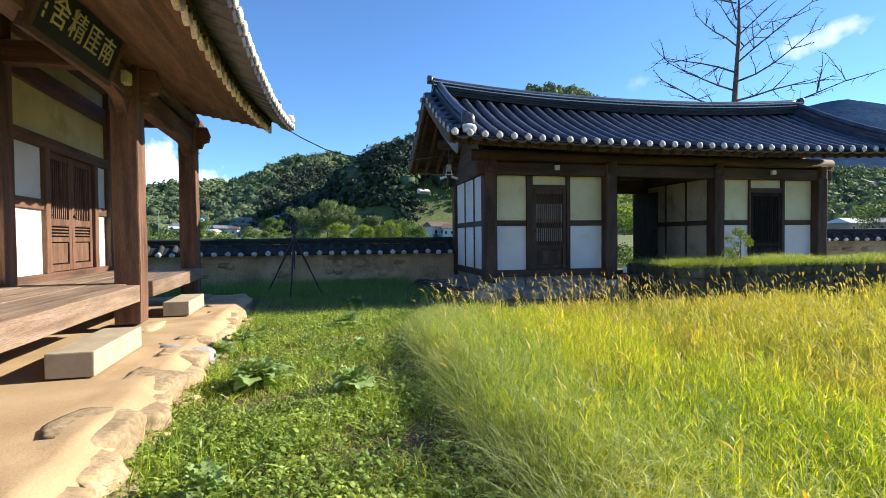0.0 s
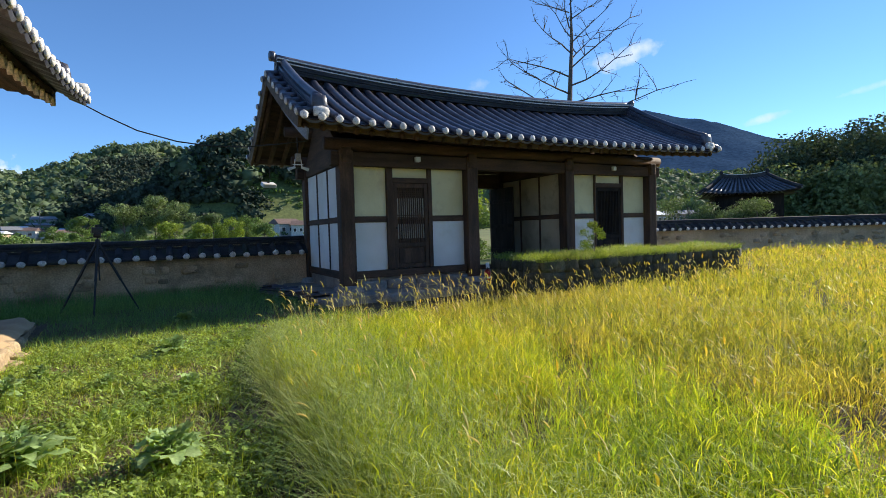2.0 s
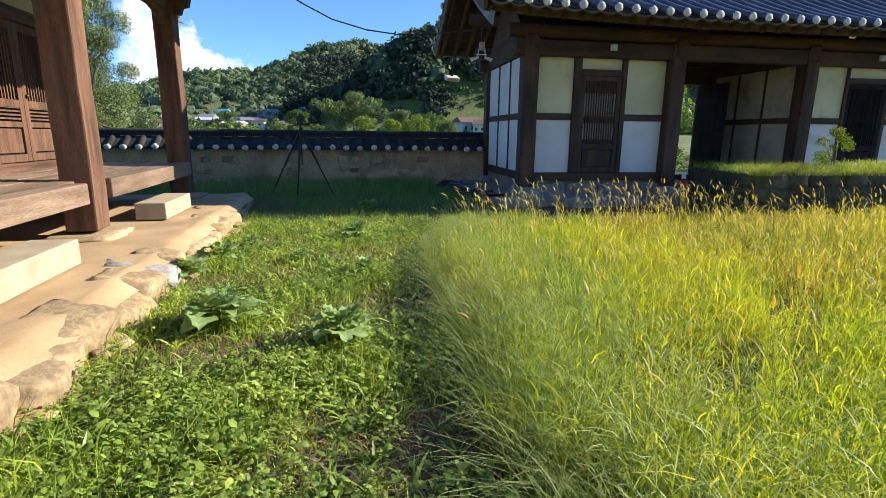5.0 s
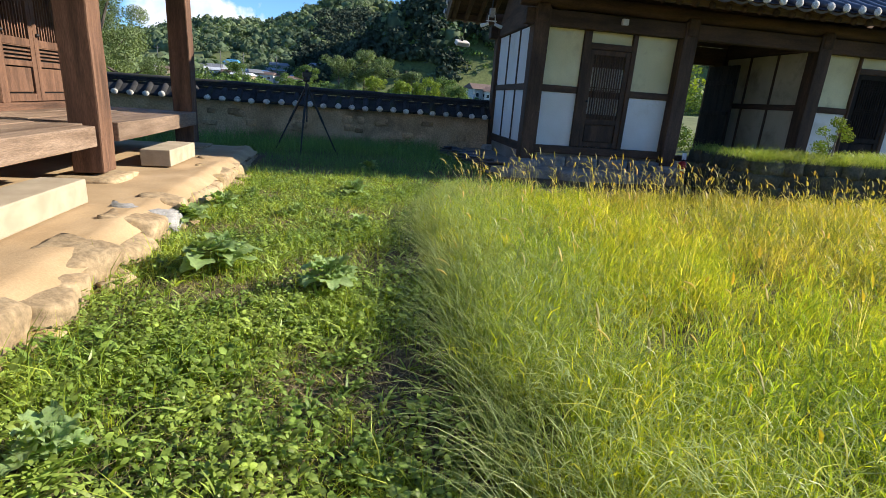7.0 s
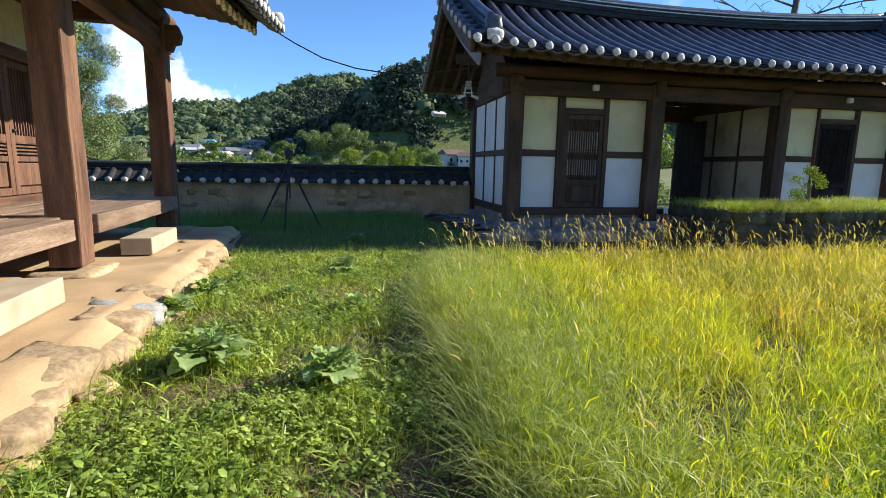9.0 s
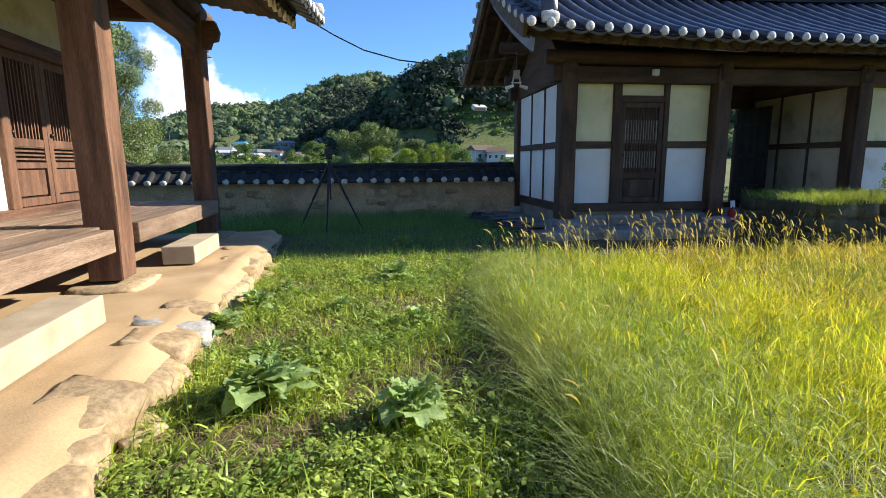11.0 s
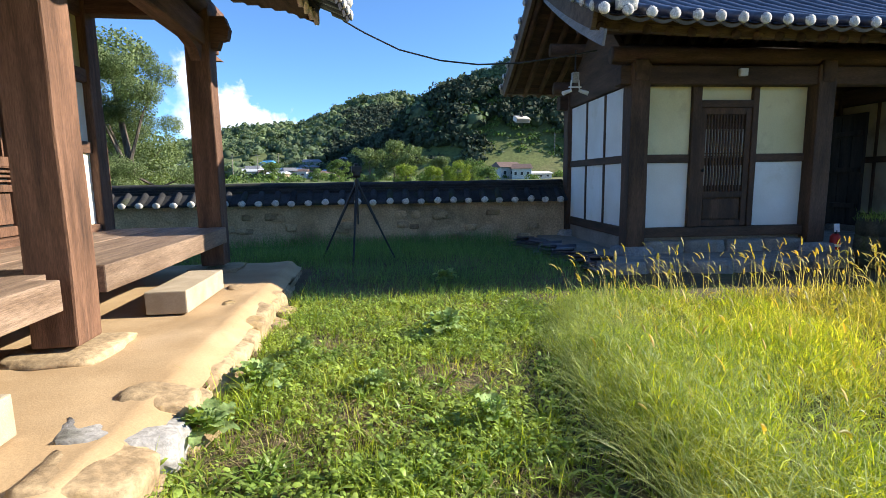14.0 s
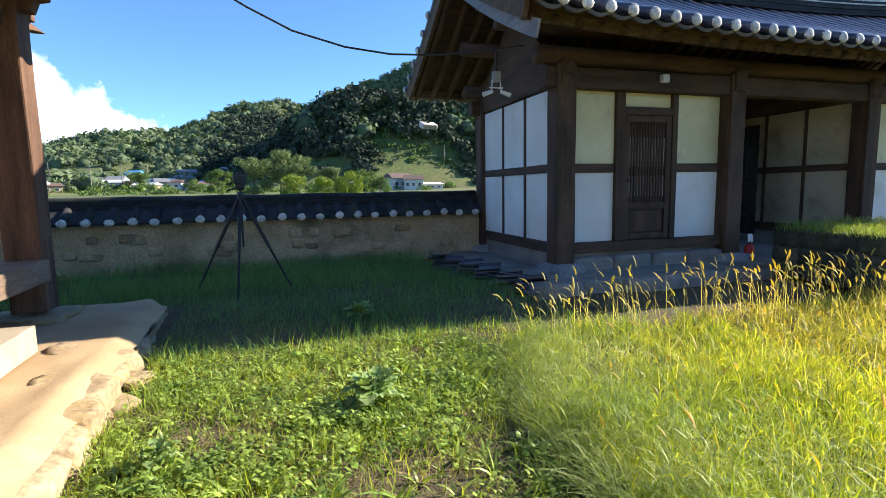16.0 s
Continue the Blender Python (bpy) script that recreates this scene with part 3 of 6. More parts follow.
def lattice_door(parent, x0, x1, z0, z1, y, wood, louvred=False, flip=None):
    """A panelled lattice door in the plane of y, facing -y; flip turns it into place."""
    m = flip or Matrix()
    # louvred: the black backing stands for the unlit interior behind the lattice
    d = part("door", timber(x1 - x0, 0.03, z1 - z0, 0.004, 0.001), INK if louvred else wood, parent, "dark wooden lattice door, shut", m @ pose((x0 + x1) / 2, y + 0.03, (z0 + z1) / 2))

    def bit(nm, a, b, c, e, y0=-0.03, y1=0.02, bev=0.005):
        bm = timber(b - a, y1 - y0, e - c, bev, 0.002, a)
        bmesh.ops.translate(bm, verts=bm.verts, vec=((a + b) / 2 - (x0 + x1) / 2, (y0 + y1) / 2 - 0.03, (c + e) / 2 - (z0 + z1) / 2))
        return part(nm, bm, wood, d)

    h = z1 - z0
    bit("stile", x0, x0 + 0.09, z0, z1)
    bit("stile", x1 - 0.09, x1, z0, z1)
    low = z0 + h * (0.42 if louvred else 0.27)
    for a, b in ((z0, z0 + 0.09), (low - 0.045, low + 0.045), (z1 - 0.09, z1)):
        bit("rail", x0 + 0.09, x1 - 0.09, a, b, -0.028, 0.02)
    n = 9 if louvred else 13
    if not louvred:
        for a, b in ((low + h * 0.08, low + h * 0.25), (low + h * 0.32, low + h * 0.56)):
            sheet = timber(x1 - x0 - 0.18, 0.008, b - a, 0.0, 0.0)
            bmesh.ops.translate(sheet, verts=sheet.verts, vec=(0, -0.020, (a + b) / 2 - (z0 + z1) / 2))
            part("paper", sheet, PAPER if wood is DARKWOOD else NEARBLACK, d, "greyed paper behind the lattice")
    for i in range(1, n):
        x = x0 + 0.09 + (x1 - x0 - 0.18) * i / n
        bit("slat", x - 0.010, x + 0.010, low + 0.045, z1 - 0.09, -0.022, 0.01, 0.002)
    if louvred:
        bit("lower_panel", x0 + 0.11, x1 - 0.11, z0 + 0.11, z0 + h * 0.24, -0.012, 0.01)
        bit("rail", x0 + 0.09, x1 - 0.09, z0 + h * 0.25, z0 + h * 0.29, -0.028, 0.02)
        for i in range(4):
            z = z0 + h * (0.305 + 0.027 * i)
            bit("louvre", x0 + 0.09, x1 - 0.09, z, z + 0.02, -0.022, 0.01, 0.003)
    else:
        bit("lower_panel", x0 + 0.11, x1 - 0.11, z0 + 0.11, low - 0.07, -0.012, 0.01)
        for z, k in ((z1 - 0.17, 4), ((low + z1) / 2 - 0.02, 3), (low + 0.10, 2)):
            for i in range(k):
                zz = z - 0.045 * i
                bit("cross_slat", x0 + 0.09, x1 - 0.09, zz - 0.007, zz + 0.007, -0.016, 0.01, 0.002)
    ring = bmesh.new()
    bmesh.ops.create_icosphere(ring, subdivisions=2, radius=0.025)
    bmesh.ops.translate(ring, verts=ring.verts, vec=(x0 + 0.06 - (x0 + x1) / 2, -0.075, z0 + h * 0.48 - (z0 + z1) / 2))
    part("handle", ring, BLACK, d, "dark iron knob")
    return d


# ---- gatehouse ----
gate = empty("gatehouse", "low white-plastered timber gatehouse with a dark clay tile roof", "gatehouse")
GX = (3.085, 6.025, 8.94, 12.035)  # middles of the front posts
GY, GB = 11.10, 13.90             # front and back post lines
for gx in GX:
    for gy in (GY, GB):
        beam("post", gx - 0.145, gx + 0.145, gy - 0.145, gy + 0.145, 0.28, 3.06, DARKWOOD, gate, bevel=0.02, wob=0.012)
        part("plinth_stone", rock(0.52, 0.52, 0.30, gx + gy, 0.10), GREYSTONE, gate, "grey plinth stone", pose(gx, gy, 0.20), smooth=True)
for gy in (GY, GB):
    beam("lintel_beam", 2.78, 12.36, gy - 0.11, gy + 0.11, 2.76, 3.03, DARKWOOD_X, gate, bevel=0.02, wob=0.008)
    part("purlin", sweep([(2.68, gy, 3.19), (7.5, gy, 3.17), (12.42, gy, 3.19)], circle(0.13, 12)), DARKWOOD_X, gate, "round log purlin", smooth=True)
for py, pz in ((12.5, 4.28), (11.75, 3.78), (13.25, 3.78)):
    part("purlin", sweep([(2.40, py, pz), (12.50, py, pz)], circle(0.12, 12)), DARKWOOD_X, gate, "round log purlin", smooth=True)
for gx in GX:
    beam("cross_beam", gx - 0.11, gx + 0.11, 10.93, 14.07, 2.80, 3.12, DARKWOOD_Y, gate, bevel=0.03, wob=0.012)


def room_front(x0, x1, xa, xb, xc, xd, door=DARKWOOD):
    """One plastered bay with a door between two panels: xa..xb the door, with its jambs."""
    y = GY + 0.06
    beam("sill_beam", x0, x1, y - 0.10, y + 0.08, 0.47, 0.62, DARKWOOD_X, gate)
    for a, b in ((x0, xa), (xd, x1)):
        beam("rail", a, b, y - 0.02, y + 0.08, 1.62, 1.745, DARKWOOD_X, gate)
        beam("plaster_panel", a, b, y + 0.015, y + 0.11, 0.62, 1.62, PLASTER, gate, bevel=0.006, wob=0.003)
        beam("plaster_panel", a, b, y + 0.015, y + 0.11, 1.745, 2.76, OCHRE, gate, bevel=0.006, wob=0.003)
    beam("jamb", xa, xb, y - 0.05, y + 0.09, 0.62, 2.76, DARKWOOD, gate)
    beam("jamb", xc, xd, y - 0.05, y + 0.09, 0.62, 2.76, DARKWOOD, gate)
    beam("door_head", xb, xc, y - 0.05, y + 0.09, 2.44, 2.555, DARKWOOD_X, gate)
    beam("plaster_panel", xb, xc, y + 0.015, y + 0.11, 2.555, 2.76, OCHRE, gate, bevel=0.006, wob=0.003)
    lattice_door(gate, xb + 0.005, xc - 0.005, 0.63, 2.435, y, door)
    beam("plastered_footing", x0 - 0.05, x1 + 0.05, y - 0.02, y + 0.12, 0.18, 0.47, CEMENT, gate, "grey rendered footing")
    for i in range(4):
        a = x0 + (x1 - x0) * (i + 0.5) / 4
        part("footing_stone", rock((x1 - x0) / 4 * 0.96, 0.22, 0.27, a, 0.07, 3, 0.8), CEMENT, gate, m=pose(a, y - 0.06, 0.28), smooth=True)


room_front(3.235, 5.88, 3.985, 4.13, 4.96, 5.055)
room_front(9.085, 11.89, 9.95, 9.99, 10.93, 11.02, NEARBLACK)


def room_side(x, facing, cols, plaster=PLASTER):
    """A side wall with two rows of plaster panels; facing -1 shows its panels to -x."""
    ya, yb = GY + 0.145, GB - 0.145
    out = x + facing * 0.03
    a, b = sorted((x - facing * 0.06, out))
    for z0, z1 in ((0.47, 0.63), (1.625, 1.745)):
        beam("rail", min(x - facing * 0.06, out + facing * 0.03), max(x - facing * 0.06, out + facing * 0.03), ya, yb, z0, z1, DARKWOOD_Y, gate)
    edges = [ya + (yb - ya) * i / cols for i in range(cols + 1)]
    for i in range(cols):
        p, q = edges[i] + (0.03 if i else 0), edges[i + 1] - (0.03 if i < cols - 1 else 0)
        for z0, z1 in ((0.63, 1.625), (1.745, 2.78)):
            beam("plaster_panel", a, b, p, q, z0, z1, plaster, gate, bevel=0.006, wob=0.003)
        if i:
            beam("stud", min(x - facing * 0.06, out + facing * 0.02), max(x - facing * 0.06, out + facing * 0.02), edges[i] - 0.03, edges[i] + 0.03, 0.63, 2.78, DARKWOOD, gate)
    beam("plastered_footing", a, b + 0.02, ya, yb, 0.15, 0.47, CEMENT, gate)


room_side(3.05, -1, 3)
room_side(6.06, 1, 3, DIMPLASTER)
room_side(8.90, -1, 3, DIMPLASTER)
room_side(12.06, 1, 3)
for x0, x1 in ((3.23, 5.88), (9.085, 11.89)):
    beam("back_wall", x0, x1, GB - 0.05, GB + 0.06, 0.2, 2.76, PLASTER, gate, "white plaster back wall", bevel=0.004)
    beam("room_ceiling", x0, x1, GY + 0.2, GB - 0.1, 2.80, 2.84, DARKWOOD_X, gate, bevel=0.004)
# gable walls over the side beams
for x in (3.05, 12.06):
    bm = bmesh.new()
    sec = [(GY + 0.1, 3.10), (GB - 0.1, 3.10), (12.5 + 0.12, 4.20), (12.5 - 0.12, 4.20)]
    a = [bm.verts.new((x - 0.05, y, z)) for y, z in sec]
    b = [bm.verts.new((x + 0.05, y, z)) for y, z in sec]
    bm.faces.new(a), bm.faces.new(b[::-1])
    for i in range(4):
        bm.faces.new((a[i], b[i], b[(i + 1) % 4], a[(i + 1) % 4]))
    part("gable_wall", bm, DARKWOOD_Y, gate)
# the gateway: heavy frame at the back, two plank leaves standing open
beam("gate_post", 6.25, 6.47, GB - 0.12, GB + 0.1, 0.25, 2.70, DARKWOOD, gate)
beam("gate_post", 8.53, 8.75, GB - 0.12, GB + 0.1, 0.25, 2.70, DARKWOOD, gate)
beam("gate_head", 6.25, 8.75, GB - 0.12, GB + 0.1, 2.62, 2.80, DARKWOOD_X, gate)
beam("threshold", 6.25, 8.75, GB - 0.10, GB + 0.08, 0.20, 0.36, DARKWOOD_X, gate)
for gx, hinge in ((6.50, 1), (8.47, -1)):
    leaf = beam("gate_leaf", gx - 0.025, gx + 0.025, GB - 1.16, GB - 0.12, 0.40, 2.58, NEARBLACK, gate, "dark plank gate leaf, standing open")
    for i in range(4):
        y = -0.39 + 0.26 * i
        part("plank", timber(0.02, 0.252, 2.12, 0.004, 0.002, i), NEARBLACK, leaf, m=pose(hinge * 0.034, y, 0))
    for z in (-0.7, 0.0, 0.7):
        part("ledge", timber(0.05, 0.98, 0.09, 0.006, 0.002, z), NEARBLACK, leaf, m=pose(hinge * 0.068, 0, z))
G_PLACE = Matrix.Translation((7.5, 12.5, 0))
g_roof, g_at = tiled_roof(gate, G_PLACE, 5.55, 2.62, 4.60, 3.30, 0.26, 0.05, 0.25, 0.27, DARKWOOD_X, FASCIA)
for side in (-1, 1):
    for i in range(36):
        x = -5.45 + 10.9 * i / 35
        path = [g_at(x, s, side, -0.215) for s in (0.06, 0.3, 0.6, 0.90)]
        part("rafter", sweep(path, circle(0.058, 8)), DARKWOOD_Y, g_roof, smooth=True)
# deep weathered plank under the western verge, sky light put into its blue-grey
path = [g_at(-5.46, 0.04 + 0.90 * i / 10, -1, -0.33) for i in range(11)]
part("verge_plank", sweep(path, [(-0.016, -0.09), (0.016, -0.09), (0.016, 0.10), (-0.016, 0.10)]), GREYBOARD, g_roof, "weathered plank under the verge, sky light put into its grey")
settle(gate, (7.5, 12.5, 0.1))

# stone and cement floor round the gatehouse
bm = timber(10.4, 3.9, 0.22, 0.04, 0.02)
fl = part("gatehouse_floor", bm, CEMENT, m=pose(7.55, 12.25, 0.12))
tagged(fl, "rough grey cement apron under the gatehouse", "floor", kind="structure")
for i in range(17):
    x = 2.55 + 0.61 * i
    part("edge_stone", rock(0.62, 0.34, 0.26, i + 40, 0.10, 3, 0.7), CEMENT, fl, m=fl.matrix_world.inverted() @ pose(x, 10.28 + 0.04 * math.sin(i * 2.3), 0.12), smooth=True)


# ---- perimeter wall with tile coping ----
def court_wall(name, a, b, base, top, label):
    a, b = Vector(a), Vector(b)
    d = (b - a)
    L = d.length
    m = Matrix.Translation((a.x, a.y, 0)) @ Matrix.Rotation(math.atan2(d.y, d.x), 4, "Z")
    zc = top - 0.42   # height of the tile ends
    bm = timber(L, 0.42, zc + 0.03 - base, 0.02, 0.02)
    w = part(name, bm, EARTH, None, "", m @ pose(L / 2, 0.40, (zc + 0.03 + base) / 2))
    tagged(w, label, "wall", kind="structure")
    inv = w.matrix_world.inverted()
    rnd = random.Random(int(L * 10))
    k = int(L / 0.23)
    for i in range(k):
        sx, sz = rnd.uniform(0.16, 0.34), rnd.uniform(0.09, 0.17)
        z = base + (0.16, 0.36, 0.54)[i % 3] * (zc - base) / 0.72 + rnd.uniform(-0.05, 0.05)
        part("wall_stone", rock(sx, 0.12, sz, i + L, 0.12, 2), EARTH if rnd.random() < 0.6 else STONE, w, m=inv @ m @ pose(rnd.uniform(0.1, L - 0.1), 0.205, min(z, zc - 0.15)), smooth=True)
    # coping: two tile slopes, rows of round tiles, ridge
    sec = [(-0.40, 0.0), (0.40, 0.0), (0.40, 0.045), (0.13, 0.24), (-0.13, 0.24), (-0.40, 0.045)]
    part("coping_bed", sweep([(0, 0, 0), (L, 0, 0)], sec), DARKTILE, w, m=inv @ m @ pose(0, 0.40, zc))
    for j in range(3):
        ww = 0.15 - 0.012 * j
        part("coping_ridge_course", sweep([(0, 0, 0), (L / 2, 0, 0.004), (L, 0, 0)], [(-ww, 0), (ww, 0), (ww, 0.045), (-ww, 0.045)]), DARKTILE, w, m=inv @ m @ pose(0, 0.40, zc + 0.225 + 0.05 * j))
    part("coping_cap", sweep([(L * q / 24, 0.01 * math.sin(q * 1.7), 0.008 * math.sin(q * 2.9)) for q in range(25)], circle(0.075, 8, 0.8)), DARKTILE, w, m=inv @ m @ pose(0, 0.40, zc + 0.375), smooth=True)
    tile = sweep([(0, 0, 0), (0, -0.16, -0.105), (0, -0.33, -0.195)], circle(0.072, 8, 0.85))
    tile_me = bpy.data.meshes.new("coping_tile")
    tile.to_mesh(tile_me), tile.free()
    end = bmesh.new()
    bmesh.ops.create_icosphere(end, subdivisions=2, radius=0.072)
    bmesh.ops.scale(end, vec=(1, 0.5, 0.9), verts=end.verts)
    for v in end.verts:
        v.co += noise.noise_vector(v.co * 25) * 0.010
    end_me = bpy.data.meshes.new("coping_tile_end")
    end.to_mesh(end_me), end.free()
    n = int(L / 0.31)
    for i in range(n):
        x = (i + 0.5) * L / n
        for s in (1, -1):
            mm = inv @ m @ Matrix.Translation((x, 0.40 - s * 0.10, zc + 0.245)) @ (Matrix() if s > 0 else Matrix.Rotation(math.pi, 4, "Z"))
            finish("coping_tile", tile_me, DARKTILE, w, m=mm, smooth=True)
            if s > 0:
                jit = rnd.uniform(-0.012, 0.012)
                finish("coping_tile_end", end_me, LIME, w, m=mm @ pose(jit, -0.335, -0.20 + jit), smooth=True)
    return w


court_wall("wall_north", (-15.0, 13.72), (2.95, 13.72), 0.0, 1.37, "low earth and stone wall with a dark tile coping")
court_wall("wall_north_east", (12.2, 13.75), (16.9, 14.9), 0.1, 1.52, "low ochre earth wall with a dark tile coping")
court_wall("wall_east", (16.9, 14.9), (31.0, 8.0), 0.1, 1.55, "low ochre earth wall with a dark tile coping")
court_wall("wall_south_east", (31.0, 8.0), (31.0, -4.8), 0.1, 1.5, "low ochre earth wall with a dark tile coping")

# ---- main hall ----
# the hall and its terrace stand a little askew to the gatehouse
SKEW = Matrix.Translation((-2.755, 7.07, 0)) @ Matrix.Rotation(radians(2.4), 4, "Z") @ Matrix.Translation((2.755, -7.07, 0))
hall = empty("main_hall", "old timber hall with a plank porch and deep tiled eaves", "hall")
HX, WX = -2.755, -4.12      # porch post line and front wall
HY = (10.33, 7.07, 2.40, -0.88, -4.16)
T = 0.30                    # terrace top
for i, y in enumerate(HY):
    beam("porch_post", HX - 0.145, HX + 0.145, y - 0.145, y + 0.145, T + 0.06, 3.50, WOOD, hall, "square brown timber post", bevel=0.018, wob=0.012)
    part("plinth_stone", rock(0.60, 0.58, 0.13, i + 11, 0.14, 5, 0.65, 0.60), STONE, hall, "flat plinth stone", pose(HX, y, T - 0.016), smooth=True)
    beam("wall_post", WX - 0.13, WX + 0.13, y - 0.13, y + 0.13, 0.40, 4.0, WOOD, hall, bevel=0.018, wob=0.01)
    # tie beam from wall to post with a shaped nose under the eave
    beam("tie_beam", WX, HX + 0.15, y - 0.10, y + 0.10, 3.40, 3.66, WOOD_X, hall, bevel=0.03, wob=0.01)
    nose = bmesh.new()
    sec = [(0, -0.08), (0.12, -0.08), (0.16, 0.02), (0.24, 0.04), (0.27, 0.16), (0.22, 0.30), (0, 0.30)]
    a = [nose.verts.new((x, -0.07, z)) for x, z in sec]
    b = [nose.verts.new((x, 0.07, z)) for x, z in sec]
    nose.faces.new(a), nose.faces.new(b[::-1])
    for q in range(len(sec)):
        nose.faces.new((a[q], b[q], b[(q + 1) % len(sec)], a[(q + 1) % len(sec)]))
    bmesh.ops.recalc_face_normals(nose, faces=nose.faces[:])
    part("bracket", nose, WOOD_X, hall, "carved bracket under the purlin", pose(HX + 0.10, y, 3.12))
beam("lintel_beam", HX - 0.10, HX + 0.10, -3.3, 10.75, 3.06, 3.36, WOOD_Y, hall, bevel=0.025, wob=0.012)
for s in (-1, 1):  # curved braces under the lintel
    for y in HY:
        brace = bmesh.new()
        sec = [(0.14, 0.0), (0.20, -0.20), (0.34, -0.08), (0.62, -0.02), (0.80, 0.0)]
        a = [brace.verts.new((-0.06, s * yy, z)) for yy, z in sec]
        b = [brace.verts.new((0.06, s * yy, z)) for yy, z in sec]
        brace.faces.new(a), brace.faces.new(b[::-1])
        for q in range(len(sec)):
            brace.faces.new((a[q], b[q], b[(q + 1) % len(sec)], a[(q + 1) % len(sec)]))
        bmesh.ops.recalc_face_normals(brace, faces=brace.faces[:])
        part("brace", brace, WOOD_Y, hall, m=pose(HX, y, 3.065))
part("purlin", sweep([(HX, -3.6, 3.56), (HX, 4, 3.54), (HX, 11.0, 3.58)], circle(0.15, 12)), WOOD_Y, hall, "round log purlin", smooth=True)
part("purlin", sweep([(WX, -3.6, 4.02), (WX, 11.0, 4.02)], circle(0.15, 12)), WOOD_Y, hall, "round log purlin", smooth=True)

# plank porch, bay by bay between the posts
for b, (y1, y0) in enumerate(zip(HY, HY[1:])):
    edge = beam("porch_edge_beam", -2.76, -2.56, y0 + 0.15, y1 - (0.36 if b == 1 else 0.15), 0.655, 0.85, PLANK, hall, "weathered grey-brown porch edge beam", bevel=0.012, wob=0.006)
    beam("porch_joist", -4.02, -2.76, y0 + 0.3, y0 + 0.45, 0.60, 0.78, DARKWOOD_X, hall)
    beam("porch_joist", -4.02, -2.76, y1 - 0.45, y1 - 0.3, 0.60, 0.78, DARKWOOD_X, hall)
    k = 6
    for i in range(k):
        a = -4.02 + 1.26 * i / k
        beam("porch_plank", a + 0.003, a + 1.26 / k - 0.003, y0 + 0.15, y1 - 0.15, 0.785, 0.845 + 0.004 * math.sin(i * 4 + b), PLANK, hall, bevel=0.005, wob=0.003)
    for y in (y0, y1):
        beam("porch_cheek", -4.02, -2.91, y - 0.145, y + 0.145, 0.74, 0.84, PLANK, hall, bevel=0.006)
    beam("sill_beam", WX - 0.08, WX + 0.10, y0 + 0.13, y1 - 0.13, 0.74, 0.93, WOOD_Y, hall)
    beam("wall_lintel", WX - 0.08, WX + 0.10, y0 + 0.13, y1 - 0.13, 2.60, 2.76, WOOD_Y, hall)
    beam("wall_lintel", WX - 0.08, WX + 0.10, y0 + 0.13, y1 - 0.13, 3.36, 3.62, WOOD_Y, hall)
    ym = (y0 + y1) / 2 + 0.20
    beam("plaster_panel", WX - 0.06, WX + 0.04, y0 + 0.13, y1 - 0.13, 2.76, 3.36, OCHRE, hall, bevel=0.006, wob=0.003)
    for a, c in ((y0 + 0.13, ym - 0.90), (ym + 0.86, y1 - 0.13)):
        beam("rail", WX - 0.06, WX + 0.08, a, c, 1.78, 1.92, WOOD_Y, hall)
        beam("plaster_panel", WX - 0.06, WX + 0.04, a, c, 0.93, 1.78, PLASTER, hall, bevel=0.006, wob=0.003)
        beam("plaster_panel", WX - 0.06, WX + 0.04, a, c, 1.92, 2.60, PLASTER, hall, bevel=0.006, wob=0.003)
    for a, c in ((ym - 0.90, ym - 0.76), (ym + 0.72, ym + 0.86)):
        beam("jamb", WX - 0.07, WX + 0.10, a, c, 0.93, 2.60, WOOD, hall)
    # the leaf is built facing -y and turned to face +x
    turn = Matrix.Translation((WX + 0.02, ym - 0.02, 0)) @ Matrix.Rotation(radians(90), 4, "Z")
    for u0, u1 in ((-0.735, -0.004), (0.004, 0.735)):
        lattice_door(hall, u0, u1, 0.94, 2.59, 0.0, WOOD, True, turn)
    beam("under_porch_wall", WX - 0.1, WX + 0.02, y0 + 0.13, y1 - 0.13, T - 0.02, 0.74, CEMENT, hall, bevel=0.004)
# end wall, back and ceiling close the hall
beam("upper_wall", WX - 0.06, WX + 0.04, HY[-1], HY[0], 3.62, 4.22, OCHRE, hall, "yellowed plaster above the lintel", bevel=0.006)
beam("end_wall", -8.3, WX - 0.13, HY[0] - 0.07, HY[0] + 0.05, T, 3.9, PLASTER, hall, "white plaster end wall", bevel=0.006)
beam("end_wall", -8.3, WX - 0.13, HY[-1] - 0.05, HY[-1] + 0.07, T, 3.9, PLASTER, hall, bevel=0.006)
beam("back_wall", -8.4, -8.28, HY[-1], HY[0], T, 3.9, PLASTER, hall, bevel=0.006)
beam("end_rail", -8.3, WX - 0.13, HY[0] - 0.08, HY[0] + 0.08, 1.78, 1.92, WOOD_X, hall)
H_PLACE = Matrix.Translation((-6.2, 3.2, 0)) @ Matrix.Rotation(radians(90), 4, "Z")
h_roof, h_at = tiled_roof(hall, H_PLACE, 7.35, 4.98, 5.55, 3.27, 0.5, 0.26, 0.30, 0.34, WOOD_Y, WOOD_Y, 0.30, 0.42)
S_A = 1 - 0.42 / 4.98
for i in range(9):   # soffit boards along the eave, nearly level
    path = []
    for q in range(21):
        p = h_at(-7.2 + 14.4 * q / 20, S_A, -1, -0.19)
        path.append(p + Vector((-0.06 - 0.165 * i, 0, 0.028 * i)))
    part("soffit_board", sweep(path, [(-0.083, -0.012), (0.083, -0.012), (0.083, 0.012), (-0.083, 0.012)]), WOOD_Y, h_roof, "reddish-brown soffit board" if i == 0 else "")
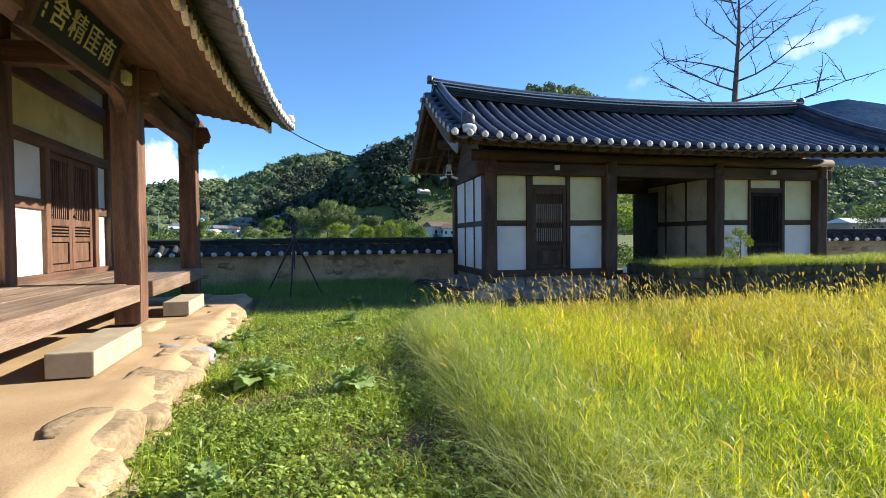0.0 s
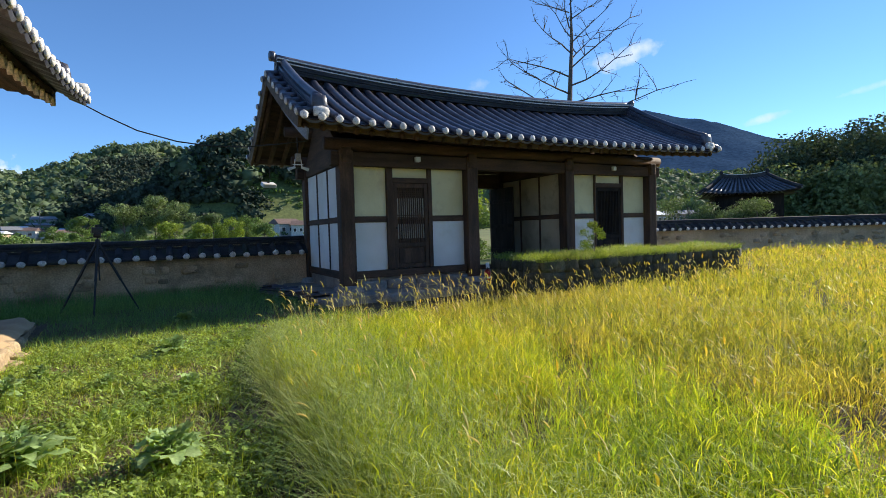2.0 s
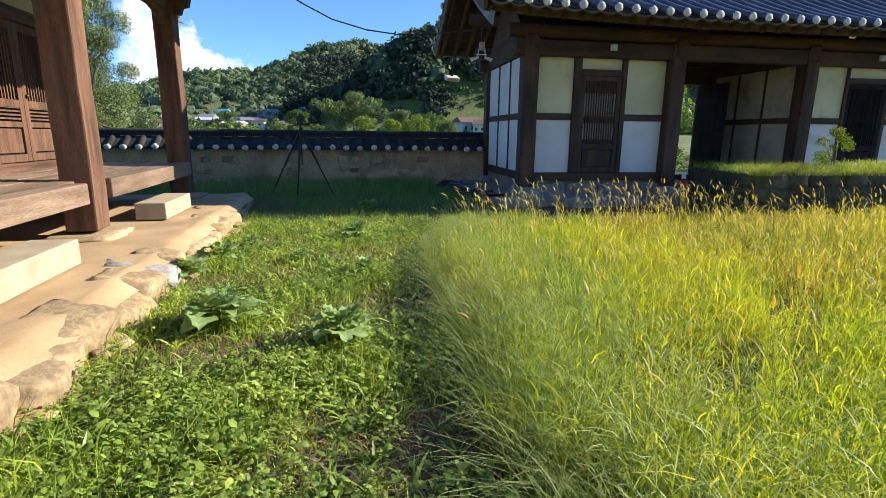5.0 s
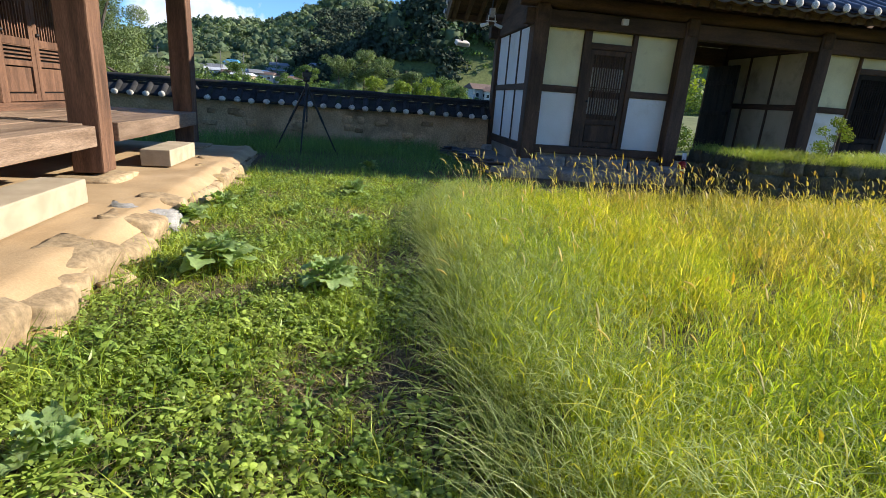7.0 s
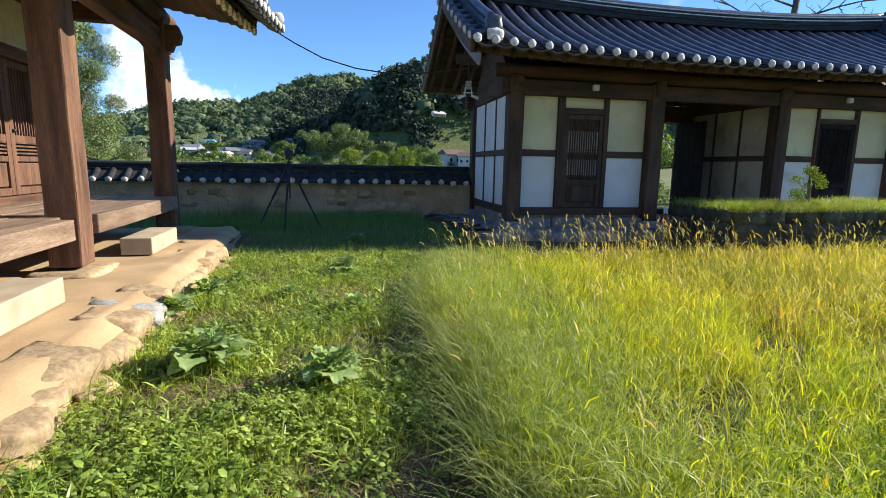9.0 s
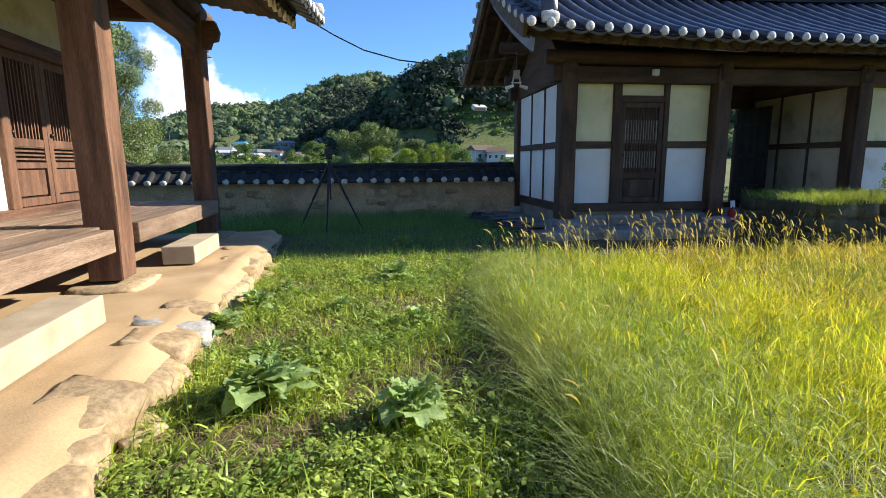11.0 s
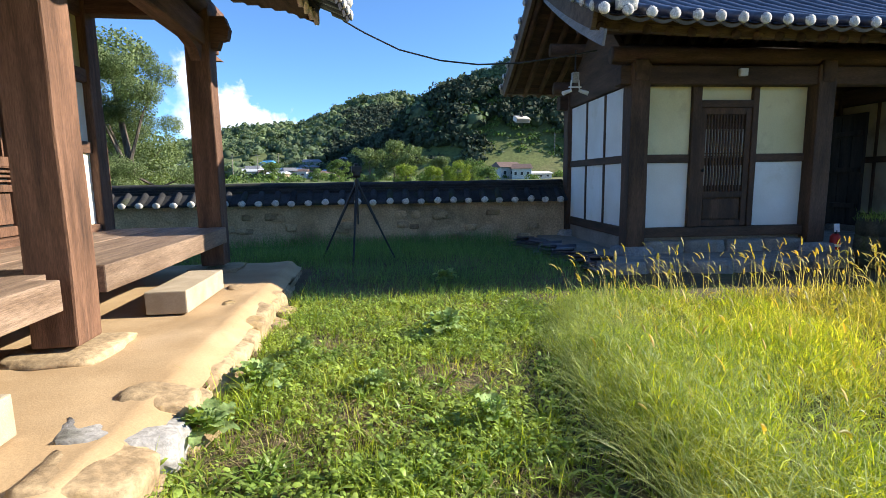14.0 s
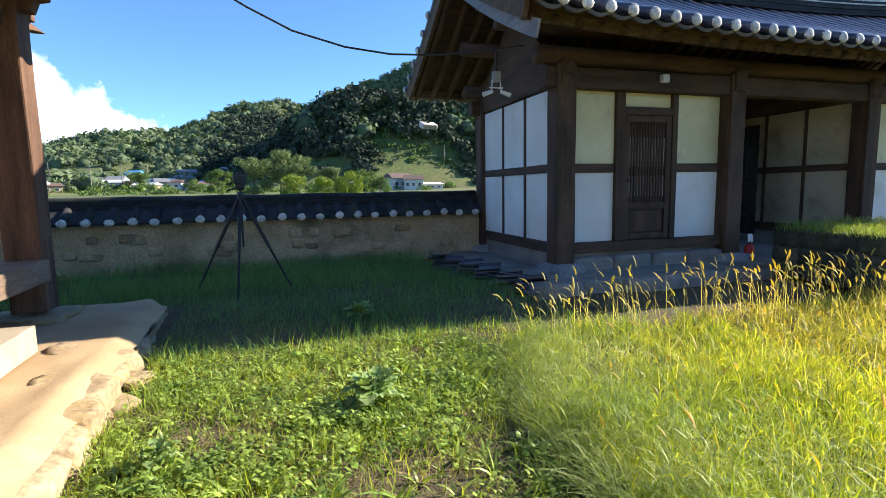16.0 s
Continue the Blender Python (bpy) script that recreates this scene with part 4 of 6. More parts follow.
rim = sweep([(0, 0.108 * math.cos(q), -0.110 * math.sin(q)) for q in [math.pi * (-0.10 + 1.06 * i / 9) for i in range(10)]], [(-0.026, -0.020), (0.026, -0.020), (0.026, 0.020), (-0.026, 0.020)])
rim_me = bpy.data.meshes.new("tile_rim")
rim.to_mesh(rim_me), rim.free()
for i in range(49):   # curled rims of the dished tiles, coloured pale as if sunlit under the eave
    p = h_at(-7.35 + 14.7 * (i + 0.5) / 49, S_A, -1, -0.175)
    finish("tile_rim", rim_me, CURL, h_roof, "curled tile rim with sunlight put into its pale colour" if i == 0 else "", m=Matrix.Translation(p + Vector((0.035, 0, 0))) @ pose(0, 0, 0, 0, 0, (i * 37 % 11) - 5), smooth=True)
settle(hall, (-5.4, 3.8, 0.3))
hall.matrix_world = SKEW @ Matrix.Translation((-5.4, 3.8, 0.3))

# ---- terrace ----
bm = bmesh.new()
bmesh.ops.create_cube(bm, size=1.0)
bmesh.ops.scale(bm, vec=(7.72, 15.6, 0.42), verts=bm.verts)
bmesh.ops.delete(bm, geom=[f for f in bm.faces if f.normal.z > 0.5], context="FACES")
for v in bm.verts:
    if v.co.z > 0:
        v.co.z = 0.07
for f in range(1):
    nx, ny = 60, 150
    rows = []
    for a in range(nx + 1):
        u = (a / nx) ** 0.5
        rows.append([])
        for q in range(ny + 1):
            x, y = -3.86 + 7.72 * u, -7.8 + 15.6 * q / ny
            edge = smooth(3.15, 3.86, x)
            z = 0.195 + 0.012 * noise.noise(Vector((x * 1.3, y * 1.3, 3))) + edge * (0.034 * noise.noise(Vector((x * 4.2, y * 3.1, 8))) + 0.014 * noise.noise(Vector((x * 13, y * 11, 2))) + 0.004) - 0.09 * smooth(3.72, 3.86, x + 0.05 * noise.noise(Vector((0, y * 2.5, 4))))
            rows[-1].append(bm.verts.new((x, y, z)))
    for a in range(nx):
        for q in range(ny):
            bm.faces.new((rows[a][q], rows[a + 1][q], rows[a + 1][q + 1], rows[a][q + 1]))
terrace = part("terrace", bm, SAND, m=pose(-5.60, 3.0, T - 0.21), smooth=True)
tagged(terrace, "packed sandy earth terrace edged with field stones", "terrace", kind="structure")
tinv = terrace.matrix_world.inverted()
rnd = random.Random(5)
y, i = -4.8, 0
while y < 10.9:
    L = 0.40 if 5.3 < y < 5.75 else rnd.uniform(0.24, 0.54)
    mt = GREYSTONE if y < 5.75 <= y + L else STONE
    h, w = rnd.uniform(0.26, 0.36), rnd.uniform(0.34, 0.58)
    sink = 0.075 * smooth(8.9, 9.5, y)   # the northern stones lie under the sand
    part("edge_stone", rock(w, L * 1.05, h / 0.8, i + 70, 0.15, 6, 0.42, 0.74), mt, terrace, "grey edge stone" if mt is GREYSTONE else "", tinv @ pose(-1.70 - w / 2 + rnd.uniform(-0.06, 0.05), y + L / 2, 0.252 - sink - h * 0.42 + rnd.uniform(-0.07, 0.008), rnd.uniform(-6, 6), rnd.uniform(4, 14), rnd.uniform(-16, 16)), smooth=True)
    if rnd.random() < 0.35:
        s = rnd.uniform(0.18, 0.36)
        part("edge_stone", rock(s, s * rnd.uniform(0.9, 1.6), 0.22, i + 300, 0.15, 4, 0.50, 0.72), STONE, terrace, "", tinv @ pose(-2.14 + rnd.uniform(-0.10, 0.08), y + L / 2, 0.168 - sink + rnd.uniform(-0.03, 0.008), 0, 0, rnd.uniform(0, 90)), smooth=True)
    if rnd.random() < 0.45:
        s = rnd.uniform(0.14, 0.26)
        part("edge_stone", rock(s, s * 1.5, 0.16, i + 500, 0.16, 3, 0.8, 0.6), STONE, terrace, "", tinv @ pose(-1.74 + rnd.uniform(-0.03, 0.05), y + rnd.uniform(0, L), 0.03, 0, 0, rnd.uniform(0, 90)), smooth=True)
    y += L
    i += 1
for q in range(7):
    part("edge_stone", rock(0.60, 0.45, 0.44, q + 130, 0.12, 5, 0.80, 0.62), STONE, terrace, "", tinv @ pose(-2.05 - 0.55 * q, 10.66 + 0.05 * math.sin(q * 2), 0.02), smooth=True)
terrace.matrix_world = SKEW @ terrace.matrix_world


def stepping_block(y0, y1, label):
    bm = timber(0.34, y1 - y0, 0.20, 0.012, 0.004, y0)
    b = part("stepping_stone", bm, GRANITE, m=SKEW @ pose(-2.47, (y0 + y1) / 2, T + 0.10))
    return tagged(b, label, "stepping stone", "stepping stones before the porch")


stepping_block(4.64, 5.82, "long cut granite stepping block on the sandy terrace")
stepping_block(7.95, 9.02, "pale cut granite stepping block, its end in the shade")


# ---- grass and weeds ----
rng = np.random.default_rng(11)
EDGE = [(-2, 0.55), (2.5, 0.58), (3.4, 0.52), (4.9, 0.60), (6.0, 0.60), (7.3, 0.72), (8.4, 1.05), (9.0, 1.35), (10, 1.7)]


def edge_x(y):
    return np.interp(y, [p[0] for p in EDGE], [p[1] for p in EDGE])


def lie(x, y):
    s = lambda a, b, t: (lambda q: q * q * (3 - 2 * q))(np.clip((t - a) / (b - a), 0, 1))
    return 0.0 + 0.10 * s(4, 20, x) + 0.10 * s(8.8, 11, y)


def wave(x, y, f, k):
    """Soft unevenness for densities and heights."""
    return (np.sin(x * f + k) * np.cos(y * f * 1.3 - k * 2) + np.sin((x + y) * f * 2.1 + k * 3) * 0.5 + np.cos((x - 1.7 * y) * f * 0.7 + k) * 0.7) / 2.2


def blades(x, y, z, h, w, lean, yaw=None, segs=3):
    """Curved, tapering blades: arrays of corners and triangles."""
    n = len(x)
    yaw = rng.uniform(0, 2 * np.pi, n) if yaw is None else yaw
    face = yaw + rng.normal(0, 0.8, n) + np.pi / 2
    d = np.stack([np.cos(yaw), np.sin(yaw), np.zeros(n)], 1)
    s = np.stack([np.cos(face), np.sin(face), np.zeros(n)], 1)
    base = np.stack([x, y, z], 1)
    rows = []
    for i in range(segs):
        t = i / segs
        p = base + d * (lean * h * t ** 1.8)[:, None]
        p[:, 2] += h * (t - 0.22 * lean * t * t)
        ww = (w * (1 - 0.55 * t) * (0.55 if i == 0 else 1.0))[:, None]
        rows += [p - s * ww / 2, p + s * ww / 2]
    tip = base + d * (lean * h)[:, None]
    tip[:, 2] += h * (1 - 0.30 * lean)
    v = np.stack(rows + [tip], 1).reshape(-1, 3)
    k = 2 * segs + 1
    f = []
    for i in range(segs - 1):
        a = 2 * i
        f += [(a, a + 1, a + 2), (a + 1, a + 3, a + 2)]
    f += [(k - 3, k - 2, k - 1)]
    f = (np.array(f)[None] + (np.arange(n) * k)[:, None, None]).reshape(-1, 3)
    return v, f


def scatter(x0, x1, y0, y1, per):
    n = int((x1 - x0) * (y1 - y0) * per)
    return rng.uniform(x0, x1, n), rng.uniform(y0, y1, n)


def join(*vf):
    vs, fs, o = [], [], 0
    for v, f in vf:
        vs.append(v)
        fs.append(f + o)
        o += len(v)
    return np.concatenate(vs), np.concatenate(fs)


def tall_field():
    near, far = [], []
    for x0, x1, y0, y1, per, k, w in ((0.2, 3.2, 0.6, 9.0, 92, 20, 0.0050), (3.2, 7.0, -1.0, 8.9, 55, 15, 0.0075), (7.0, 13.5, -3.5, 8.6, 24, 13, 0.015), (13.5, 27, -4.0, 11.5, 9, 13, 0.028), (0.3, 3.2, -2.5, 0.6, 30, 16, 0.009), (0.1, 1.5, 0.6, 8.2, 64, 18, 0.0050)):
        tx, ty = scatter(x0, x1, y0, y1, per)
        keep = (tx > edge_x(ty) + 0.10 * wave(tx, ty, 5.0, 1.0) + np.abs(rng.normal(0, 0.07, len(tx)))) & (ty < 9.0 - 0.10 * np.abs(wave(tx, ty, 3, 2)) + np.where(tx > 14, 9, 0)) & (ty < 13.6 - 0.45 * (tx - 16))
        keep &= (wave(tx, ty, 2.3, 4.0) > -0.42) | (rng.random(len(tx)) < 0.22)
        if x1 == 1.5:   # a closer stand along the trodden side
            keep &= tx < edge_x(ty) + 0.5
        tx, ty = tx[keep], ty[keep]
        m = len(tx)
        th = (0.22 + 0.23 * np.clip((tx - edge_x(ty)) / 0.24, 0.2, 1) + 0.09 * wave(tx, ty, 1.9, 0.3) + 0.07 * wave(tx, ty, 5.3, 1.1)) * rng.uniform(0.72, 1.14, m) * np.interp(ty - 0.35 * np.maximum(tx - 2.0, 0), (5.4, 7.6), (1.0, 0.48))
        spread = rng.uniform(0.03, 0.10, m) * (1 + w * 40)
        bias = rng.uniform(0, 6.28, m)
        idx = np.repeat(np.arange(m), k)
        n = len(idx)
        a, q = rng.uniform(0, 6.28, n), rng.random(n) ** 0.7
        x, y = tx[idx] + np.cos(a) * q * spread[idx], ty[idx] + np.sin(a) * q * spread[idx]
        yaw = np.where(rng.random(n) < 0.3, bias[idx], a) + rng.normal(0, 0.6, n)
        lean = np.clip(0.12 + 0.45 * q + rng.normal(0, 0.30, n), 0.02, 1.5)
        h = th[idx] * rng.uniform(0.45, 1.10, n)
        got = near if x0 < 3 else far
        got.append(blades(x, y, lie(x, y), h, w * rng.uniform(0.4, 1.1, n), lean, yaw, 3 if w < 0.006 else 2))
        # leaves set along the stems, arching out and down every way
        t = rng.choice(n, int(n * 1.5) if w < 0.009 else int(n * 0.6))
        c = len(t)
        up = rng.uniform(0.25, 0.92, c)
        lx = x[t] + np.cos(yaw[t]) * lean[t] * h[t] * up ** 1.8 + rng.normal(0, 0.012, c)
        ly = y[t] + np.sin(yaw[t]) * lean[t] * h[t] * up ** 1.8 + rng.normal(0, 0.012, c)
        long = rng.uniform(0.06, 0.15, c)
        got.append(blades(lx, ly, lie(lx, ly) + h[t] * up * 0.92, long, w * rng.uniform(0.9, 1.8, c), rng.uniform(0.4, 1.9, c), None, 3 if w < 0.006 else 2))
    tagged(tris("tall_grass", *join(*near), TALL), "tall yellow-green grass glowing in the low sun", "grass", kind="stuff")
    tagged(tris("ripening_grass", *join(*far), GOLD), "tall ripening golden-green grass across the court", "grass", kind="stuff")
    # fine pale stems that arch out over the trodden side
    n = 7500
    y = rng.uniform(0.8, 8.7, n)
    x = edge_x(y) + np.abs(rng.normal(0, 0.42, n)) - 0.06
    wisp = blades(x, y, lie(x, y), rng.uniform(0.26, 0.52, n) * np.interp(y, (5.4, 7.6), (1.0, 0.55)), rng.uniform(0.0022, 0.0045, n), rng.uniform(0.3, 1.4, n), rng.normal(3.0, 1.4, n), 5)
    n = 16000
    y = rng.uniform(0.8, 8.7, n)
    x = edge_x(y) + np.abs(rng.normal(0, 0.60, n))
    tips = blades(x, y, lie(x, y) + rng.uniform(0.16, 0.42, n) * np.interp(y, (5.4, 7.6), (1.0, 0.55)) * np.clip(0.45 + (x - edge_x(y)) * 3, 0.4, 1), rng.uniform(0.05, 0.13, n), rng.uniform(0.003, 0.0065, n), rng.uniform(0.6, 2.4, n), None, 3)
    tagged(tris("wispy_grass", *join(wisp, tips), WISPY), "pale wispy grass falling over the trodden strip", "grass", kind="stuff")


def foxtails():
    """Bristly seed heads on thin stalks, nodding; thickest along the field's far edge."""
    n1, n2, n3 = 460, 520, 2600
    x = np.concatenate([rng.uniform(1.2, 13.5, n1), rng.uniform(0.5, 6, n2), rng.uniform(4, 24, n3)])
    y = np.concatenate([9.0 - np.abs(rng.normal(0, 0.35, n1)), rng.uniform(1.0, 8.6, n2), rng.uniform(0, 9, n3)])
    keep = (x > edge_x(y) + 0.12) & (y < 9.1)
    x, y = x[keep], y[keep]
    n = len(x)
    h = np.where(y > 7.8, rng.uniform(0.34, 0.66, n), rng.uniform(0.34, 0.54, n)) * np.where(x < edge_x(y) + 0.4, 0.8, 1)
    yaw = rng.normal(2.9, 1.0, n)
    lean = np.clip(rng.normal(0.24, 0.16, n), 0.03, 0.8)
    z = lie(x, y)
    stalk = blades(x, y, z, h, np.full(n, 0.0045), lean, yaw, 4)
    d = np.stack([np.cos(yaw), np.sin(yaw), np.zeros(n)], 1)
    s = np.stack([-np.sin(yaw), np.cos(yaw), np.zeros(n)], 1)
    top = np.stack([x, y, z], 1) + d * (lean * h)[:, None]
    top[:, 2] += h * (1 - 0.30 * lean)
    L = rng.uniform(0.055, 0.125, n)
    r = rng.uniform(0.0042, 0.0075, n) * np.where(x > 8, 1.5, 1) * np.where(y > 7.8, 1.25, 1)
    rings, vs = 6, []
    for i in range(rings):
        t = i / (rings - 1)
        c = top + d * (L * (0.20 + lean) * t * (0.6 + 0.7 * t))[:, None]
        c[:, 2] += L * (t * 0.95 - (0.15 + lean) * 0.6 * t * t)
        rad = r * (0.35 + 1.1 * math.sin(math.pi * min(0.12 + 0.86 * t, 1)))
        for q in range(5):
            a = 2 * math.pi * q / 5
            off = s * (rad * math.cos(a))[:, None]
            off[:, 2] += rad * math.sin(a)
            off += d * (rad * 0.5 * math.sin(a))[:, None]
            vs.append(c + off)
    v = np.stack(vs, 1).reshape(-1, 3)
    f = []
    for i in range(rings - 1):
        for q in range(5):
            a, b = i * 5 + q, i * 5 + (q + 1) % 5
            f += [(a, b, b + 5), (a, b + 5, a + 5)]
    f = (np.array(f)[None] + (np.arange(n) * rings * 5)[:, None, None]).reshape(-1, 3)
    # bristles round each head
    k = 9
    idx = np.repeat(np.arange(n), k)
    t = rng.uniform(0.05, 1.0, n * k)
    c = top[idx] + d[idx] * (L[idx] * (0.20 + lean[idx]) * t * (0.6 + 0.7 * t))[:, None]
    c[:, 2] += L[idx] * (t * 0.95 - (0.15 + lean[idx]) * 0.6 * t * t)
    bl = blades(c[:, 0], c[:, 1], c[:, 2], rng.uniform(0.008, 0.020, n * k) * np.where(c[:, 0] > 8, 1.4, 1), np.full(n * k, 0.0016), rng.uniform(0.2, 1.5, n * k), None, 1)
    g = tris("foxtail_grass", *join(stalk, (v, f), bl), SEED)
    tagged(g, "foxtail grass with nodding straw-coloured seed heads", "grass", kind="stuff")


def lawn():
    got = []
    x, y = scatter(-1.9, 1.4, 0.4, 9.4, 4300)
    keep = (x < edge_x(y) + 0.12) & (x > -1.72 + 0.06 * wave(x, y, 6, 2)) & (rng.random(len(x)) < 0.66 + 0.50 * wave(x, y, 2.7, 1.3) + 0.2 * wave(x, y, 9, 0.4) - np.where((x > edge_x(y) - 0.42 + 0.15 * wave(x, y, 4, 2)) & (y < 6.9), 0.36, 0.0))
    x, y = x[keep], y[keep]
    n = len(x)
    h = rng.uniform(0.03, 0.13, n) * (1 + 0.45 * wave(x, y, 3.1, 2.2)) * np.where(rng.random(n) < 0.05, 1.9, 1) * np.where(x < -1.35, 1.3, 1)
    got.append(blades(x, y, lie(x, y), h, rng.uniform(0.0035, 0.0095, n), np.clip(rng.normal(0.60, 0.38, n), 0.05, 1.5), None, 2))
    x, y = scatter(-1.9, 1.0, -3.0, 0.4, 900)
    keep = (x < edge_x(y)) & (x > -1.7)
    x, y = x[keep], y[keep]
    got.append(blades(x, y, lie(x, y), rng.uniform(0.04, 0.12, len(x)), rng.uniform(0.004, 0.008, len(x)), rng.uniform(0.3, 1.2, len(x))))
    g = tris("short_grass", *join(*got), SHORT)
    tagged(g, "short trodden grass with bare patches", "grass", kind="stuff")
    # low broad-leaved weeds: small folded leaves near the soil
    x, y = scatter(-1.8, 1.0, 0.6, 9.2, 640)
    keep = (x < edge_x(y) + 0.15) & (x > -1.66) & (rng.random(len(x)) < 0.55 + 0.5 * wave(x, y, 3.3, 5.0) + 0.45 * wave(x, y, 2.7, 1.3) + np.where(y < 4.4, 0.30, -0.08) + np.where((x > edge_x(y) - 0.42) & (y < 6.9), -0.30, 0))
    x, y = x[keep], y[keep]
    k = 8
    idx = np.repeat(np.arange(len(x)), k)
    n = len(idx)
    big, tall = rng.uniform(0.5, 1.25, len(x)), rng.uniform(0.03, 0.14, len(x))
    yaw = np.tile(np.arange(k) * 2.4, len(x)) + rng.normal(0, 0.5, n)
    q = rng.uniform(0.1, 1, n)
    L = rng.uniform(0.016, 0.046, n) * big[idx]
    d = np.stack([np.cos(yaw), np.sin(yaw), rng.uniform(-0.4, 0.8, n)], 1)
    s = np.stack([-np.sin(yaw), np.cos(yaw), rng.normal(0, 0.25, n)], 1)
    bx, by = x[idx] + np.cos(yaw) * 0.022 * q, y[idx] + np.sin(yaw) * 0.022 * q
    b = np.stack([bx, by, lie(bx, by) + 0.012 + tall[idx] * (1 - 0.75 * q)], 1)
    up = np.array([0, 0, 1.0])
    fold = rng.uniform(0.0, 0.25, n)[:, None] * L[:, None] * up
    w = (L * rng.uniform(0.20, 0.36, n))[:, None]
    l_ = L[:, None]
    v = np.stack([b, b + d * l_ * 0.28 + s * w + fold, b + d * l_ * 0.68 + s * w * 0.8 + fold * 0.7, b + d * l_ - 0.15 * l_ * up, b + d * l_ * 0.68 - s * w * 0.8 + fold * 0.7, b + d * l_ * 0.28 - s * w + fold], 1).reshape(-1, 3)
    f = (np.array([(0, 1, 5), (1, 2, 5), (2, 4, 5), (2, 3, 4)])[None] + (np.arange(n) * 6)[:, None, None]).reshape(-1, 3)
    g = tris("low_weeds", v, f, STEMMY)
    tagged(g, "low green broad-leaved weeds in the trodden grass", "weeds", kind="stuff")
    # rosettes of longer, pointed leaves standing over the low weeds
    x, y = scatter(-1.7, 0.9, 0.8, 9.2, 95)
    keep = (x < edge_x(y) + 0.1) & (x > -1.62) & (rng.random(len(x)) < 0.70 + 0.4 * wave(x, y, 2.2, 3.7) + 0.4 * wave(x, y, 2.7, 1.3))
    x, y = x[keep], y[keep]
    k = 9
    idx = np.repeat(np.arange(len(x)), k)
    n = len(idx)
    yaw = np.tile(np.arange(k) * 2.4, len(x)) + rng.normal(0, 0.4, n)
    size = rng.uniform(0.6, 1.3, len(x))
    ros = blades(x[idx] + 0.01 * np.cos(yaw), y[idx] + 0.01 * np.sin(yaw), lie(x[idx], y[idx]) + 0.01, rng.uniform(0.05, 0.13, n) * size[idx], rng.uniform(0.012, 0.024, n) * size[idx], rng.uniform(0.5, 1.7, n), yaw, 4)
    g = tris("leaf_rosettes", *ros, STEMMY)
    tagged(g, "pointed green weed rosettes in the trodden grass", "weeds", kind="stuff")
    # dry straw lying in the bare patches
    x, y = scatter(-1.7, 0.7, 0.6, 9.0, 1150)
    keep = (x < edge_x(y)) & (wave(x, y, 2.7, 1.3) < 0.15)
    x, y = x[keep], y[keep]
    n = len(x)
    st = blades(x, y, lie(x, y) + 0.02, rng.uniform(0.03, 0.10, n), rng.uniform(0.002, 0.004, n), rng.uniform(1.2, 2.4, n))
    st[0][:, 2] = np.maximum(st[0][:, 2], 0.012)
    g = tris("dry_straw", *st, material("dry_straw", (0.28, 0.21, 0.11), (0.46, 0.36, 0.20), rough=0.9, island=True, vary=0.3, bump=0))
    tagged(g, "dry straw and dead stems on bare soil", "straw", kind="stuff")


def shade_grass():
    """Fine wispy grass that grows in the gatehouse's shade before the wall."""
    x, y = scatter(-3.2, 2.35, 9.2, 13.9, 1500)
    keep = (rng.random(len(x)) < 0.7 + 0.4 * wave(x, y, 1.8, 3)) & ((x > -1.75) | (y > 11.05)) & (x < 2.3 - 0.35 * np.clip(y - 10.2, 0, 2))
    x, y = x[keep], y[keep]
    n = len(x)
    h = rng.uniform(0.10, 0.26, n) * (1 + 0.5 * wave(x, y, 2.2, 1)) * np.where(y > 11.3, 1.45, 0.75)
    a = blades(x, y, lie(x, y), h, rng.uniform(0.003, 0.006, n), np.clip(rng.normal(0.45, 0.3, n), 0.05, 1.3))
    x, y = scatter(-9.5, -3.2, 11.1, 13.9, 500)
    b = blades(x, y, lie(x, y), rng.uniform(0.12, 0.38, len(x)), rng.uniform(0.004, 0.007, len(x)), rng.uniform(0.1, 0.9, len(x)))
    # a sparse fringe of taller stalks along the wall and the shade's edge
    x, y = scatter(-1.6, 2.2, 9.0, 9.6, 130)
    c = blades(x, y, lie(x, y), rng.uniform(0.12, 0.30, len(x)), rng.uniform(0.003, 0.005, len(x)), rng.uniform(0.2, 1.1, len(x)), None, 4)
    g = tris("fine_grass", *join(a, b, c), SHADY)
    tagged(g, "fine dark green grass in the shade before the wall", "grass", kind="stuff")


tall_field()
foxtails()
lawn()
shade_grass()


# ---- broad-leaved plants ----
def leaf_bm(L, W, droop, wav, seed):
    bm = bmesh.new()
    rows = []
    for i in range(9):
        t = i / 8
        w = W * (math.sin(math.pi * min(0.10 + 0.9 * t, 1)) ** 0.8) * (1 - 0.25 * t) if 0 < i < 8 else (0.05 * W if i == 0 else 0.004)
        row = []
        for j in range(5):
            u = (j - 2) / 2
            z = L * (0.42 * t - droop * t * t) + 0.10 * abs(u) * w + wav * math.sin(5.5 * t * math.pi + u * 2 + seed) * abs(u)
            row.append(bm.verts.new((u * w / 2 * (1 + (0.22 if i % 2 else -0.12) * abs(u) + 0.10 * math.sin(9 * t + seed)), L * t * (1 - 0.18 * t), z)))
        rows.append(row)
    for a, b in zip(rows, rows[1:]):
        for j in range(4):
            bm.faces.new((a[j], a[j + 1], b[j + 1], b[j]))
    return bm


